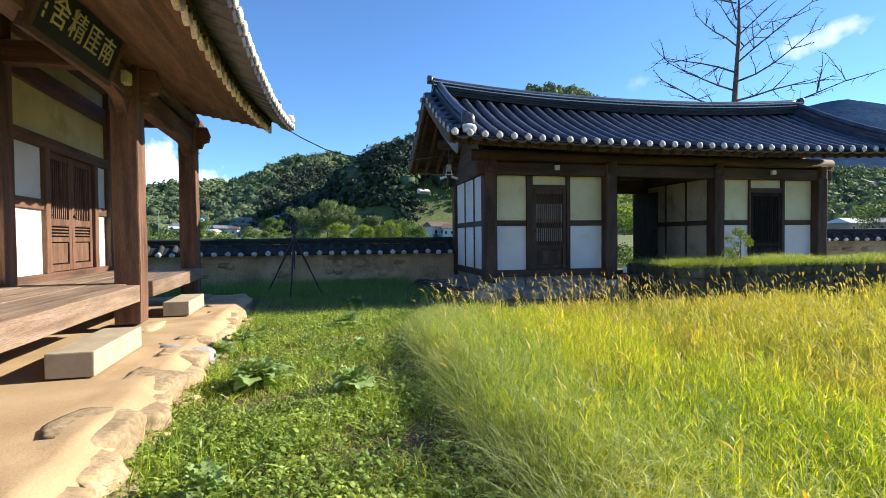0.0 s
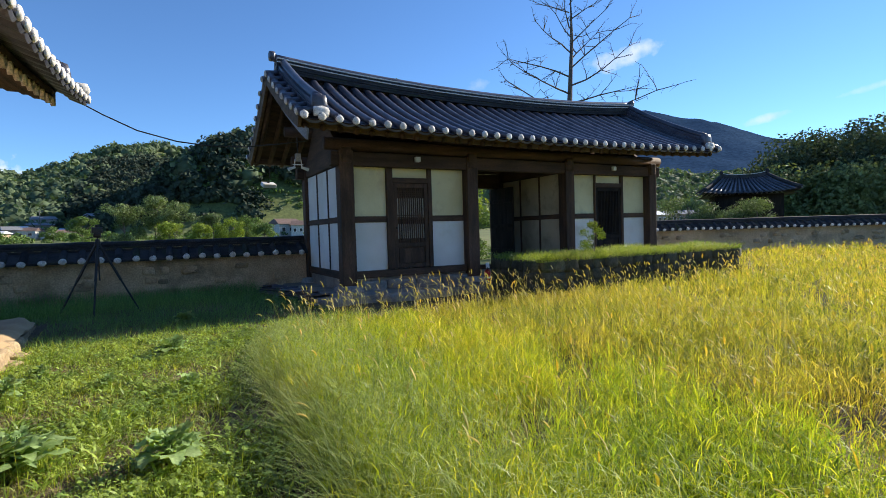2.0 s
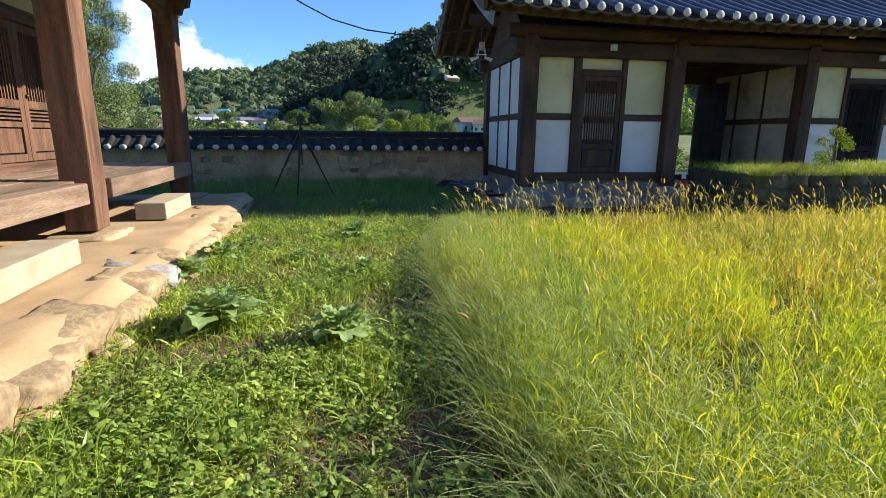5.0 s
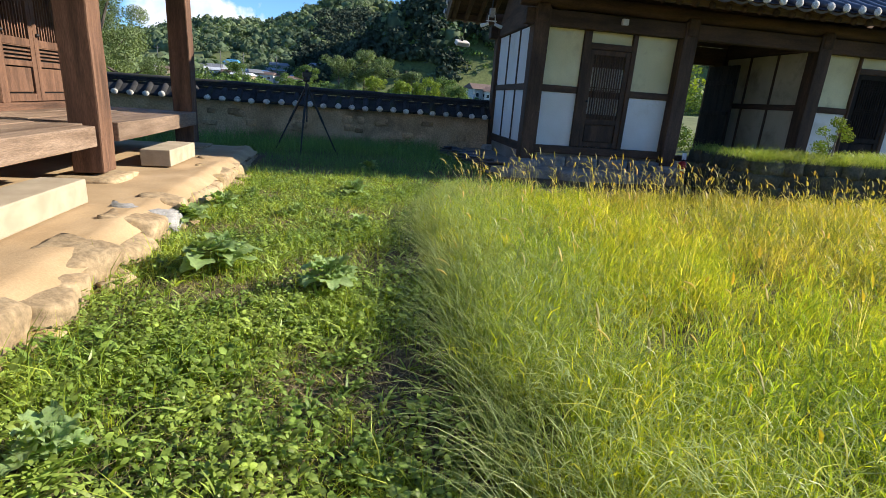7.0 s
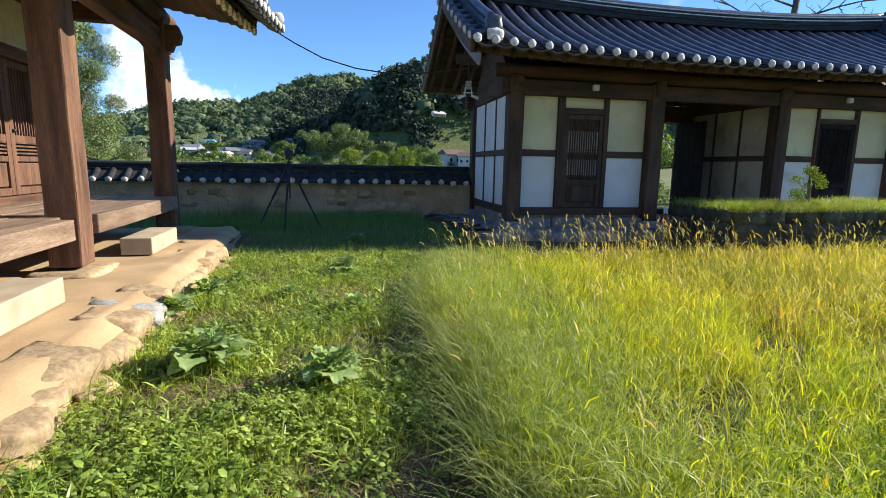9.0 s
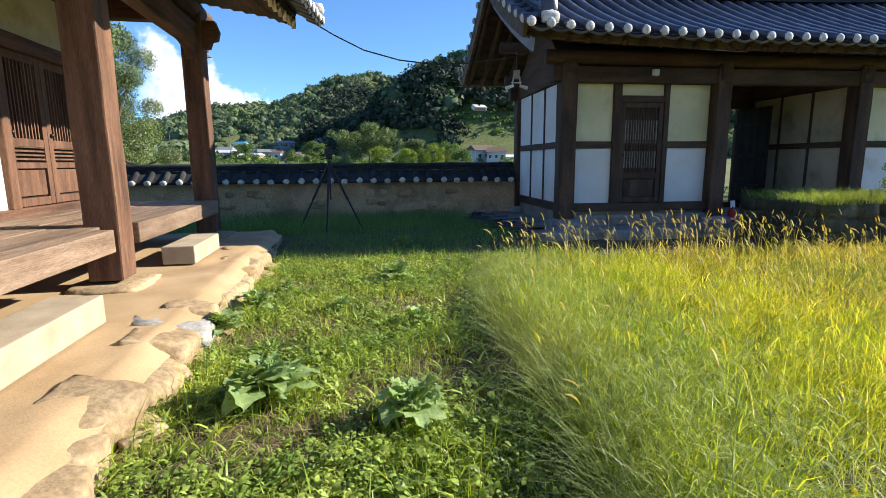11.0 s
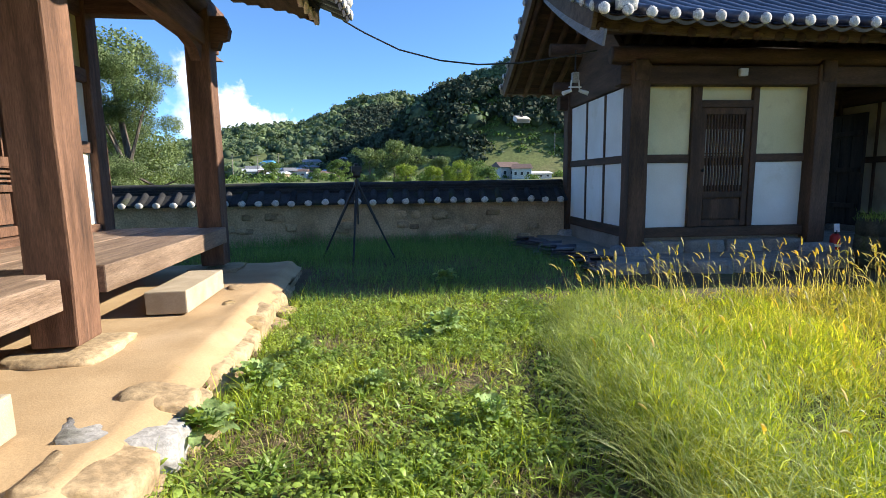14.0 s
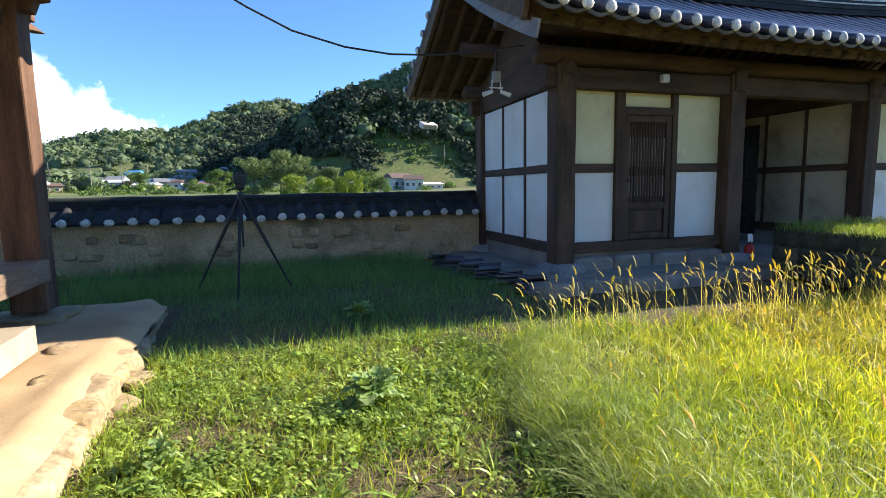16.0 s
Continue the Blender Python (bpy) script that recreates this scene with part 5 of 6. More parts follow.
def broad_plant(x, y, size, count, seed, label):
    r = random.Random(seed)
    e = empty("broad_leaved_weed", label, "plant", "broad-leaved weeds in the grass")
    count = int(count * 1.7) + 6
    for i in range(count):
        inner = i / count
        L = size * r.uniform(0.10, 0.19) * (1.15 - 0.5 * inner)
        bm = leaf_bm(L, L * r.uniform(0.46, 0.64), 0.50 - 0.35 * inner + r.uniform(-0.1, 0.1), 0.012, r.uniform(0, 6))
        off = 0.05 * size * r.random()
        part("leaf", bm, LEAF, e, m=pose(off * math.cos(i * 2.4), off * math.sin(i * 2.4), 0.05 + 0.08 * size * inner, r.uniform(-4, 12) + 14 * inner, r.uniform(-14, 14), i * 137.5 + r.uniform(-15, 15)), smooth=True)
        if i % 2 == 0:
            stem = sweep([(0, 0, 0), (0, 0, 0.06), (0.005, 0.01, 0.05 + 0.10 * size)], circle(0.006, 6))
            part("stem", stem, LEAF, e, m=pose(0, 0, 0, r.uniform(-12, 12), r.uniform(-12, 12), 0))
    e.location = (x, y, court(x, y) + 0.015)
    return e


broad_plant(-1.0, 4.97, 1.9, 15, 1, "large light-green broad-leaved weed in the grass")
broad_plant(-0.19, 4.60, 1.5, 13, 2, "broad-leaved green weed half sunk in grass")
broad_plant(-0.13, 7.93, 1.45, 14, 3, "leafy green weed near the edge of the shade")
broad_plant(-1.56, 6.20, 1.2, 10, 4, "small broad-leaved weed beside the terrace stones")
broad_plant(-1.45, 6.85, 1.35, 12, 5, "broad-leaved weed beside the terrace stones")
broad_plant(-0.69, 6.75, 0.8, 7, 6, "small pale weed in the trodden grass")
broad_plant(-0.03, 6.20, 1.0, 9, 7, "green weed at the foot of the tall grass")
broad_plant(-1.0, 2.93, 1.1, 10, 8, "young broad-leaved weed in the short grass")
broad_plant(-1.30, 7.48, 0.9, 8, 9, "small weed near the terrace edge")
broad_plant(0.08, 9.95, 1.2, 9, 10, "dark weed in the shade before the wall")

# ---- stone bed with turf before the gatehouse ----
bed = part("stone_bed", timber(6.2, 1.45, 0.62, 0.05, 0.03), SOIL, m=pose(9.15, 9.45, 0.46))
tagged(bed, "low dry-stone bed with a turf top", "stone bed")
binv = bed.matrix_world.inverted()
r = random.Random(8)
for row in range(3):
    x = 6.05
    while x < 12.1:
        L = r.uniform(0.25, 0.55)
        part("bed_stone", rock(L, 0.26, 0.24, x + row * 9, 0.12, 2, 0.72), DARKSTONE, bed, m=binv @ pose(x + L / 2, 8.74 + r.uniform(-0.03, 0.03), 0.24 + 0.215 * row), smooth=True)
        x += L * 0.98
    for q in range(4):
        part("bed_stone", rock(0.26, 0.38, 0.24, q + row * 5 + 90, 0.12, 2, 0.72), DARKSTONE, bed, m=binv @ pose(6.06, 8.92 + 0.36 * q, 0.24 + 0.215 * row), smooth=True)
x, y = scatter(5.90, 12.3, 8.56, 10.2, 1500)
t1 = blades(x, y, np.full(len(x), 0.76), rng.uniform(0.04, 0.22, len(x)) * (1 + 0.55 * wave(x, y, 2.6, 1)), rng.uniform(0.005, 0.011, len(x)), rng.uniform(0.2, 1.2, len(x)))
x = np.concatenate([rng.uniform(5.9, 6.2, 160), rng.uniform(6.1, 12.2, 1400)])
m_ = len(x)
y = np.where(rng.random(m_) < 0.6, rng.uniform(8.53, 8.66, m_), rng.uniform(8.6, 9.6, m_))
t2 = blades(x, y, np.full(m_, 0.75), rng.uniform(0.10, 0.36, m_), rng.uniform(0.004, 0.008, m_), rng.uniform(0.5, 1.9, m_), rng.normal(4.2, 1.0, m_), 4)
tagged(tris("turf", *join(t1, t2), TURF), "green turf on the stone bed", "turf", kind="stuff")


# ---- trees ----
def clumps(c, rad, per, size, flat=0.75, low=-0.45):
    """Leaf clumps on lumpy shells: c centres, rad radii."""
    n = len(c)
    idx = np.repeat(np.arange(n), per)
    m = len(idx)
    u = rng.uniform(low, 1, m)
    a = rng.uniform(0, 2 * np.pi, m)
    q = np.sqrt(1 - np.clip(u, -1, 1) ** 2)
    o = np.stack([q * np.cos(a), q * np.sin(a), u], 1)
    rr = rad[idx] * rng.uniform(0.55, 1.08, m)
    p = c[idx] + o * rr[:, None] * np.array([1, 1, flat])
    nrm = o + rng.normal(0, 0.55, (m, 3))
    nrm /= np.linalg.norm(nrm, axis=1)[:, None]
    t = np.cross(nrm, rng.normal(0, 1, (m, 3)))
    t /= np.linalg.norm(t, axis=1)[:, None] + 1e-9
    b = np.cross(nrm, t)
    s = (size * rad[idx] * rng.uniform(0.5, 1.3, m))[:, None]
    v = np.stack([p - t * s, p - b * s * 0.7 + nrm * s * 0.2, p + t * s, p + b * s * 0.7 - nrm * s * 0.1], 1).reshape(-1, 3)
    f = (np.array([(0, 1, 2), (0, 2, 3)])[None] + (np.arange(m) * 4)[:, None, None]).reshape(-1, 3)
    return v, f


def lumps(c, rad):
    """Rounded, uneven crowns as a filling under the leaf clumps."""
    bm = bmesh.new()
    bmesh.ops.create_icosphere(bm, subdivisions=1, radius=1.0)
    bm.verts.ensure_lookup_table()
    v0 = np.array([v.co[:] for v in bm.verts])
    f0 = np.array([[v.index for v in f.verts] for f in bm.faces])
    bm.free()
    n, k = len(c), len(v0)
    jit = 1 + rng.normal(0, 0.20, (n, k, 1))
    ang = rng.uniform(0, 6.28, n)
    rot = np.stack([np.cos(ang), -np.sin(ang), np.sin(ang), np.cos(ang)], 1).reshape(n, 2, 2)
    v = np.repeat(v0[None], n, 0) * jit
    v[:, :, :2] = np.einsum("nij,nkj->nki", rot, v[:, :, :2])
    v = c[:, None] + v * rad[:, None, None] * np.array([1, 1, 0.85])
    f = (f0[None] + (np.arange(n) * k)[:, None, None]).reshape(-1, 3)
    return v.reshape(-1, 3), f


def tapered(pts, r0, r1, n=7):
    return sweep(pts, lambda t: circle(r0 + (r1 - r0) * t, n))


def leafy_tree(name, x, y, h, spread, mat, label, seed, per=260, leaf=0.13, group="", low=0.32, bunches=13):
    r = random.Random(seed)
    z = height(x, y) if math.hypot(x, y - 2) > 16 else 0.0
    e = empty(name, label, "tree", group)
    part("trunk", tapered([(0, 0, -0.3), (0.1, 0.05, h * 0.3), (r.uniform(-0.4, 0.4), r.uniform(-0.3, 0.3), h * 0.75)], h * 0.028, h * 0.010), BARK, e, smooth=True)
    c, rad = [], []
    for i in range(bunches):
        a, q = r.uniform(0, 6.28), r.random() ** 0.6
        zz = h * r.uniform(low, 0.90)
        k = spread * (1 - 0.55 * abs(zz / h - 0.5)) * q
        c.append((k * math.cos(a), k * math.sin(a), zz))
        rad.append(spread * r.uniform(0.28, 0.48) * (13 / bunches) ** 0.45)
        if i < 5:
            part("limb", tapered([(0, 0, h * 0.28), (c[-1][0] * 0.5, c[-1][1] * 0.5, zz * 0.75), c[-1]], h * 0.010, h * 0.003, 5), BARK, e)
    c.append((0, 0, h * 0.86)), rad.append(spread * 0.42)
    tris("crown", *clumps(np.array(c), np.array(rad), per, leaf, 0.8, -0.9), mat, e)
    e.location = (x, y, z)
    return e


def bare_tree():
    r = random.Random(21)
    e = empty("bare_tree", "tall leafless grey tree behind the gatehouse", "tree")
    H = 14.5
    part("trunk", tapered([(0, 0, -0.3), (0.1, 0, 4), (0.0, 0.1, 8), (0.15, 0, 11.5), (0.1, 0, H)], 0.26, 0.03, 9), BARK, e, smooth=True)

    def twigs(parts, p, d, L, rad, depth):
        pts = [p]
        for i in range(4):
            d = (d + Vector((r.uniform(-1, 1), r.uniform(-1, 1), r.uniform(-0.7, 0.8))) * 0.22).normalized()
            pts.append(pts[-1] + d * L / 4)
        parts.append((pts, rad))
        if depth:
            for i in range(1, 5):
                for _ in range(2 if depth > 1 else 1):
                    s = Vector((r.uniform(-1, 1), r.uniform(-1, 1), r.uniform(-0.4, 0.7))).normalized()
                    twigs(parts, pts[i], (d * 0.5 + s * 0.8).normalized(), L * r.uniform(0.22, 0.40), rad * 0.5, depth - 1)

    for i in range(17):
        z = 6.4 + (H - 7.2) * (i / 16) ** 0.9
        a = (-0.72 if i % 2 else 2.42) + r.uniform(-0.5, 0.5) if i < 8 else i * 2.4 + r.uniform(-0.3, 0.3)
        L = (4.7 if i < 8 else 4.0) * (1 - (z - 6) / (H - 4.5)) * r.uniform(0.75, 1.15) + 0.6
        d = Vector((math.cos(a), math.sin(a), (0.42, 0.30)[i % 2] if z < 9 else 0.65)).normalized()
        todo = []
        twigs(todo, Vector((0, 0, z)), d, L, 0.055 * (1.3 - z / H) + 0.012, 2)
        bm = bmesh.new()
        for pts, rad in todo:
            b = tapered(pts, rad, rad * 0.35, 4)
            me = bpy.data.meshes.new("t")
            b.to_mesh(me), b.free()
            bm.from_mesh(me)
            bpy.data.meshes.remove(me)
        part("limb", bm, BARK, e)
    e.location = (19.6, 22.2, height(19.6, 22.2))


bare_tree()
leafy_tree("leafy_tree", -9.15, 21.0, 6.3, 2.3, TREELEAF, "feathery green tree beyond the wall", 3, 2600, 0.050, low=0.04, bunches=42)
leafy_tree("leafy_tree", -10.4, 23.5, 3.6, 2.4, TREELEAF, "low bushy green tree beyond the wall", 4, 1500, 0.050, low=0.06, bunches=16)
leafy_tree("leafy_tree", 13.9, 26.5, 5.0, 2.2, SUNNYLEAF, "yellowish tree seen through the gateway", 5, 380, 0.09)
leafy_tree("shrub", 7.55, 8.85, 0.80, 0.27, SUNNYLEAF, "small leafy shrub on the turf bed", 6, 170, 0.15, low=0.05).location = (7.55, 8.85, 0.74)


def polar(az, r):
    return r * math.sin(radians(az)), 2 + r * math.cos(radians(az))


for i, (bx, by, bh, mt) in enumerate(((13.6, 18.6, 1.3, CROWN), (15.2, 20.2, 1.7, SUNNYLEAF), (17.4, 22.0, 1.5, CROWN), (19.4, 24.6, 2.2, SUNNYLEAF), (12.2, 21.5, 2.4, CROWN))):
    leafy_tree("bush", bx, by, bh, bh * 0.55, mt, "low leafy bush beyond the gateway", 50 + i, 300, 0.10, "bushes behind the gatehouse", 0.08, 14)

for az, rr, h, sp, mt in ((-3.2, 92, 7.0, 3.4, TREELEAF), (-0.6, 96, 8.6, 4.0, TREELEAF), (1.2, 92, 7.6, 3.2, TREELEAF), (-6.5, 100, 5.2, 2.8, CROWN), (4.6, 98, 5.6, 2.8, TREELEAF), (7.8, 95, 5.0, 2.8, CROWN),
                          (0.6, 70, 3.6, 2.2, SUNNYLEAF), (3.2, 70, 3.4, 2.2, SUNNYLEAF), (6.3, 69, 4.0, 2.4, SUNNYLEAF), (9.6, 88, 3.6, 2.2, CROWN), (-13.2, 150, 6.0, 3.2, CROWN), (-8.6, 135, 4.0, 2.4, CROWN)):
    px, py = polar(az, rr)
    leafy_tree("roadside_tree", px, py, h - 0.9, sp * 0.85, mt, "sunlit yellow-green tree in the valley" if mt is SUNNYLEAF else "dark green tree on the valley floor", int(az * 10) + 900, 330, 0.12, "valley trees", 0.06, 17)


def forest():
    """Crowns over the hillsides, and the wood behind the eastern wall."""
    c, rad, pc, pr = [], [], [], []
    rr = random.Random(77)
    for i in range(6400):
        az = rr.uniform(-48, 60)
        r_ = rr.uniform(160, 440)
        x, y = polar(az, r_)
        z = height(x, y)
        open_field = z < 13 and az < -4 and noise.noise(Vector((x / 22, y / 14, 4))) > -0.12
        if z < 1.5 and rr.random() < 0.8 or open_field or (11 < az < 17 and z < 14 and r_ < 230 and rr.random() < 0.35):
            continue
        q = 1.4 + 3.6 * rr.random() ** 1.6
        bank = 10 < az < 18 and z < 16
        q = rr.uniform(0.8, 2.0) if bank else q
        in_shade = -28 < x < 75 and 150 < y < 330 and z < 45 and not bank and noise.noise(Vector((x / 14, y / 14, 9))) < 0.22
        (pc if in_shade else c).append((x, y, z + q * 0.35)), (pr if in_shade else rad).append(q)
    for i in range(1500):   # the spur is closed by the darkened crowns
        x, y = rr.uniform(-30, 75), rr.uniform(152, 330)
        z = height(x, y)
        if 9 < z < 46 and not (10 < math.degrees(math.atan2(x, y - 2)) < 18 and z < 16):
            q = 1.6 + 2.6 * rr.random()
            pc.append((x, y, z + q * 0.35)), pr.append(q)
    g = tris("hillside_woods", *join(lumps(np.array(c), np.array(rad) * 0.76), clumps(np.array(c), np.array(rad), 36, 0.23, 0.92, -0.1)), WOODS)
    tagged(tris("pine_woods", *join(lumps(np.array(pc), np.array(pr) * 0.58), clumps(np.array(pc), np.array(pr), 90, 0.19, 1.0, -0.2)), SPURDARK), "wood on the steep spur, its shade put into darker foliage", "woods", kind="stuff")
    tagged(g, "dense green woods covering the hills", "woods", kind="stuff")
    for mt, nm, lab, n, az0, az1, r0, r1, h0, h1 in ((EASTLEAF, "eastern_woods", "dark green trees behind the eastern wall", 180, 60, 82, 66, 98, 3.0, 9.4), (BAMBOO, "bamboo_grove", "yellow-green bamboo in the low sun", 40, 58, 70, 62, 72, 1.2, 4.6)):
        c, rad = [], []
        for i in range(n):
            az = rr.uniform(az0, az1)
            x, y = polar(az, rr.uniform(r0, r1))
            k = smooth(az0 - 4, az0 + 6, az)
            for z in (1.0, h0 + (h1 - h0) * 0.5 * k, h0 + (h1 - h0) * k * rr.uniform(0.7, 1.0)):
                q = rr.uniform(1.4, 2.6)
                c.append((x + rr.uniform(-1, 1), y + rr.uniform(-1, 1), height(x, y) + z)), rad.append(q)
        tagged(tris(nm, *clumps(np.array(c), np.array(rad), 340, 0.085, 1.0, -0.8), mt), lab, "woods", kind="stuff")
    # hedges and field banks in the valley
    c, rad = [], []
    for i in range(620):
        az = rr.uniform(-45, 15)
        x, y = polar(az, rr.choice((112, 128, 146, 160, 172, 186, 202)) + rr.uniform(-4, 4))
        q = rr.uniform(0.5, 1.2) if y < 140 else rr.uniform(0.7, 2.0)
        c.append((x, y, height(x, y) + q * 0.4)), rad.append(q)
    for i in range(800):
        x, y = polar(rr.uniform(7, 18), rr.uniform(150, 240))
        q = rr.uniform(0.5, 1.9)
        c.append((x, y, height(x, y) + q * 0.4)), rad.append(q)
    tagged(tris("hedges", *clumps(np.array(c), np.array(rad), 70, 0.2, 0.7, -0.2), CROWN), "hedges and bushes along the valley fields", "hedge", kind="stuff")
    # far mountain, its haze put into the blue base colour
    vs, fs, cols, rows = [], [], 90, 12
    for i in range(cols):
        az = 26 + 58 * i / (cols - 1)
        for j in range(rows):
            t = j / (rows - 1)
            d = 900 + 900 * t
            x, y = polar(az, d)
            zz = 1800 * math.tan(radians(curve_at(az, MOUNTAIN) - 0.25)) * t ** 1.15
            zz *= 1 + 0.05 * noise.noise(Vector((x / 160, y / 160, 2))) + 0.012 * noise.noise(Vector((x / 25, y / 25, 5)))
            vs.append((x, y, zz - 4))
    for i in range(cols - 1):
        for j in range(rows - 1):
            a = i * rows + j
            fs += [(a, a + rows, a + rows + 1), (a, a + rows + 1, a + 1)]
    tagged(tris("far_mountain", vs, fs, FARHILL, smooth=True), "wooded mountain in the distance, haze put into its blue colour", "mountain", kind="structure")


forest()


# ---- village ----
ROOFS = {"blue": material("blue_sheet_roof", (0.05, 0.22, 0.42), (0.08, 0.30, 0.52), rough=0.5, bump=0), "red": material("brown_tile_roof", (0.115, 0.078, 0.064), (0.18, 0.125, 0.105), rough=0.8, bump=0.2),
         "grey": material("grey_roof", (0.16, 0.17, 0.19), (0.26, 0.27, 0.29), rough=0.7, bump=0.1), "white": material("pale_sheet_roof", (0.55, 0.58, 0.60), (0.68, 0.70, 0.72), rough=0.5, bump=0)}
GLASSY = material("dark_window", (0.02, 0.025, 0.03), (0.04, 0.045, 0.05), rough=0.15, bump=0, spec=0.8)


WALLS = [material("grey_house_wall", (0.26, 0.25, 0.23), (0.38, 0.37, 0.35), rough=0.9, bump=0), material("white_house_wall", (0.50, 0.50, 0.49), (0.64, 0.64, 0.62), rough=0.9, bump=0),
         material("tan_house_wall", (0.30, 0.23, 0.16), (0.42, 0.33, 0.24), rough=0.9, bump=0)]
ROOF_WORDS = {"grey": "grey", "red": "brown", "blue": "blue", "white": "pale"}


def house(az, r, w, d, h, colour, turn, wall, label):
    x, y = polar(az, r)
    e = empty("house", label, "house", "houses in the valley")
    part("wall", timber(w, d, h + 1.0, 0.03, 0.0), wall, e, m=pose(0, 0, h / 2 - 0.5))
    bm = bmesh.new()
    rw, rd, rh = w / 2 + 0.4, d / 2 + 0.4, h * 0.45
    a = [bm.verts.new(p) for p in ((-rw, -rd, h), (rw, -rd, h), (rw, rd, h), (-rw, rd, h), (-rw + 0.5, 0, h + rh), (rw - 0.5, 0, h + rh))]
    for f in ((0, 1, 5, 4), (2, 3, 4, 5), (1, 2, 5), (3, 0, 4), (0, 3, 2, 1)):
        bm.faces.new([a[i] for i in f])
    part("roof", bm, ROOFS[colour], e)
    for i in range(3):
        wx = (-0.32 + 0.32 * i) * w
        win = part("window", timber(w * 0.16, 0.08, h * 0.36, 0.01, 0), WHITE, e, m=pose(wx, -d / 2 - 0.02, h * 0.55))
        part("pane", timber(w * 0.13, 0.04, h * 0.29, 0.005, 0), GLASSY, win, m=pose(0, -0.05, 0))
    e.matrix_world = pose(x, y, height(x, y) - 0.05, 0, 0, turn)


house(11.8, 128, 6.0, 5, 2.9, "red", 18, WALLS[1], "white bungalow with a brown roof in the valley")
house(13.4, 124, 4.4, 4, 2.5, "red", -12, WALLS[1], "white bungalow wing with a brown roof")
house(15.2, 130, 5.5, 4, 1.3, "white", 4, WALLS[1], "low shed with a pale sheet roof")
house(-21.6, 186, 9, 6, 2.6, "blue", 10, WALLS[0], "farm building with a blue sheet roof")
house(-15.6, 178, 10, 5, 1.9, "white", 5, WALLS[1], "pale plastic greenhouse in the fields")
house(-11.6, 182, 9, 5, 1.9, "white", 0, WALLS[1], "pale plastic greenhouse in the fields")
HR = random.Random(12)
for k in range(26):
    c = ("grey", "red", "blue", "white", "grey", "red", "grey")[k % 7]
    az, r_ = -27 + 21.5 * k / 25 + HR.uniform(-0.5, 0.5), HR.choice((164, 172, 181, 193, 204, 212))
    house(az, r_, HR.uniform(4.0, 7.5), HR.uniform(4, 6), HR.uniform(1.7, 2.5), c, HR.uniform(-40, 40), WALLS[k % 3], "small village building with a %s roof" % ROOF_WORDS[c])
for k, (az, r_, c) in enumerate(((50.2, 150, "grey"), (51.3, 140, "white"), (52.4, 165, "blue"), (53.2, 150, "grey"), (54.6, 178, "white"), (51.8, 200, "grey"), (53.8, 215, "white"), (55.3, 160, "grey"), (50.8, 220, "blue"))):
    house(az, r_, 5 + k % 3, 5, 2.0 + 0.4 * (k % 2), c, 20 - 17 * (k % 4), WALLS[2 * (k % 2)], "village house with a %s roof" % ROOF_WORDS[c])


def utility_pole(az, r):
    x, y = polar(az, r)
    e = empty("utility_pole", "thin grey utility pole in the valley", "pole", "utility poles")
    part("pole", tapered([(0, 0, 0), (0, 0, 7.5)], 0.14, 0.09, 8), CEMENT, e)
    part("crossarm", timber(1.6, 0.08, 0.08, 0.01, 0), GREYSTONE, e, m=pose(0, 0, 7.0))
    e.location = (x, y, height(x, y))


for az in (-23.5, -20, -17.0, -14.6, -12.5, -9.4, 17.0):
    utility_pole(az, 168 + 3 * az % 17)

# neighbouring old house beyond the eastern wall
nb = empty("neighbouring_house", "old timber house with a dark hipped tile roof beyond the wall", "house")
NB = Matrix.Translation((34.6, 21.7, 0)) @ Matrix.Rotation(radians(-50), 4, "Z")
ridge_h, eave_h, hx, hy, rx = 4.35, 3.25, 2.75, 2.3, 1.35


def hip_at(u, side, s_):
    """A point on the long slopes: u along the ridge from -1 to 1, s_ from ridge to eave."""
    z = ridge_h - (ridge_h - eave_h) * (1.25 * s_ - 0.25 * s_ * s_) + 0.16 * abs(u) ** 3
    return (u * (rx + (hx - rx) * s_), side * hy * s_, z)


hip = bmesh.new()
for side in (-1, 1):
    g = [[hip.verts.new(hip_at(-1 + i / 8, side, j / 6)) for j in range(7)] for i in range(17)]
    for p, q in zip(g, g[1:]):
        for j in range(6):
            hip.faces.new((p[j], p[j + 1], q[j + 1], q[j]))
for e in (-1, 1):
    g = [[hip.verts.new((hip_at(e, 1, j / 6)[0], hip_at(e, 1, j / 6)[1] * v, hip_at(e, 1, j / 6)[2] - 0.14 * (1 - v * v) * j / 6)) for v in (-1, -0.5, 0, 0.5, 1)] for j in range(7)]
    for p, q in zip(g, g[1:]):
        for j in range(4):
            hip.faces.new((p[j], p[j + 1], q[j + 1], q[j]))
base = [hip.verts.new((sx * hx * 0.98, sy * hy * 0.98, eave_h - 0.10)) for sx, sy in ((-1, -1), (1, -1), (1, 1), (-1, 1))]
hip.faces.new(base)
hip_roof = part("roof", hip, DARKTILE, nb, "dark weathered tile roof", NB)
for side in (-1, 1):
    for i in range(19):
        u = -1 + 2 * i / 18
        part("cover_tile", sweep([Vector(hip_at(u, side, j / 6)) + Vector((0, 0, 0.03)) for j in range(7)], circle(0.07, 6)), TILE, hip_roof, smooth=True)
part("ridge", sweep([Vector(hip_at(-1 + 0.2 * i, 1, 0)) + Vector((0, 0, 0.12)) for i in range(11)], [(-0.13, -0.14), (0.13, -0.14), (0.10, 0.13), (-0.10, 0.13)]), DARKTILE, hip_roof)
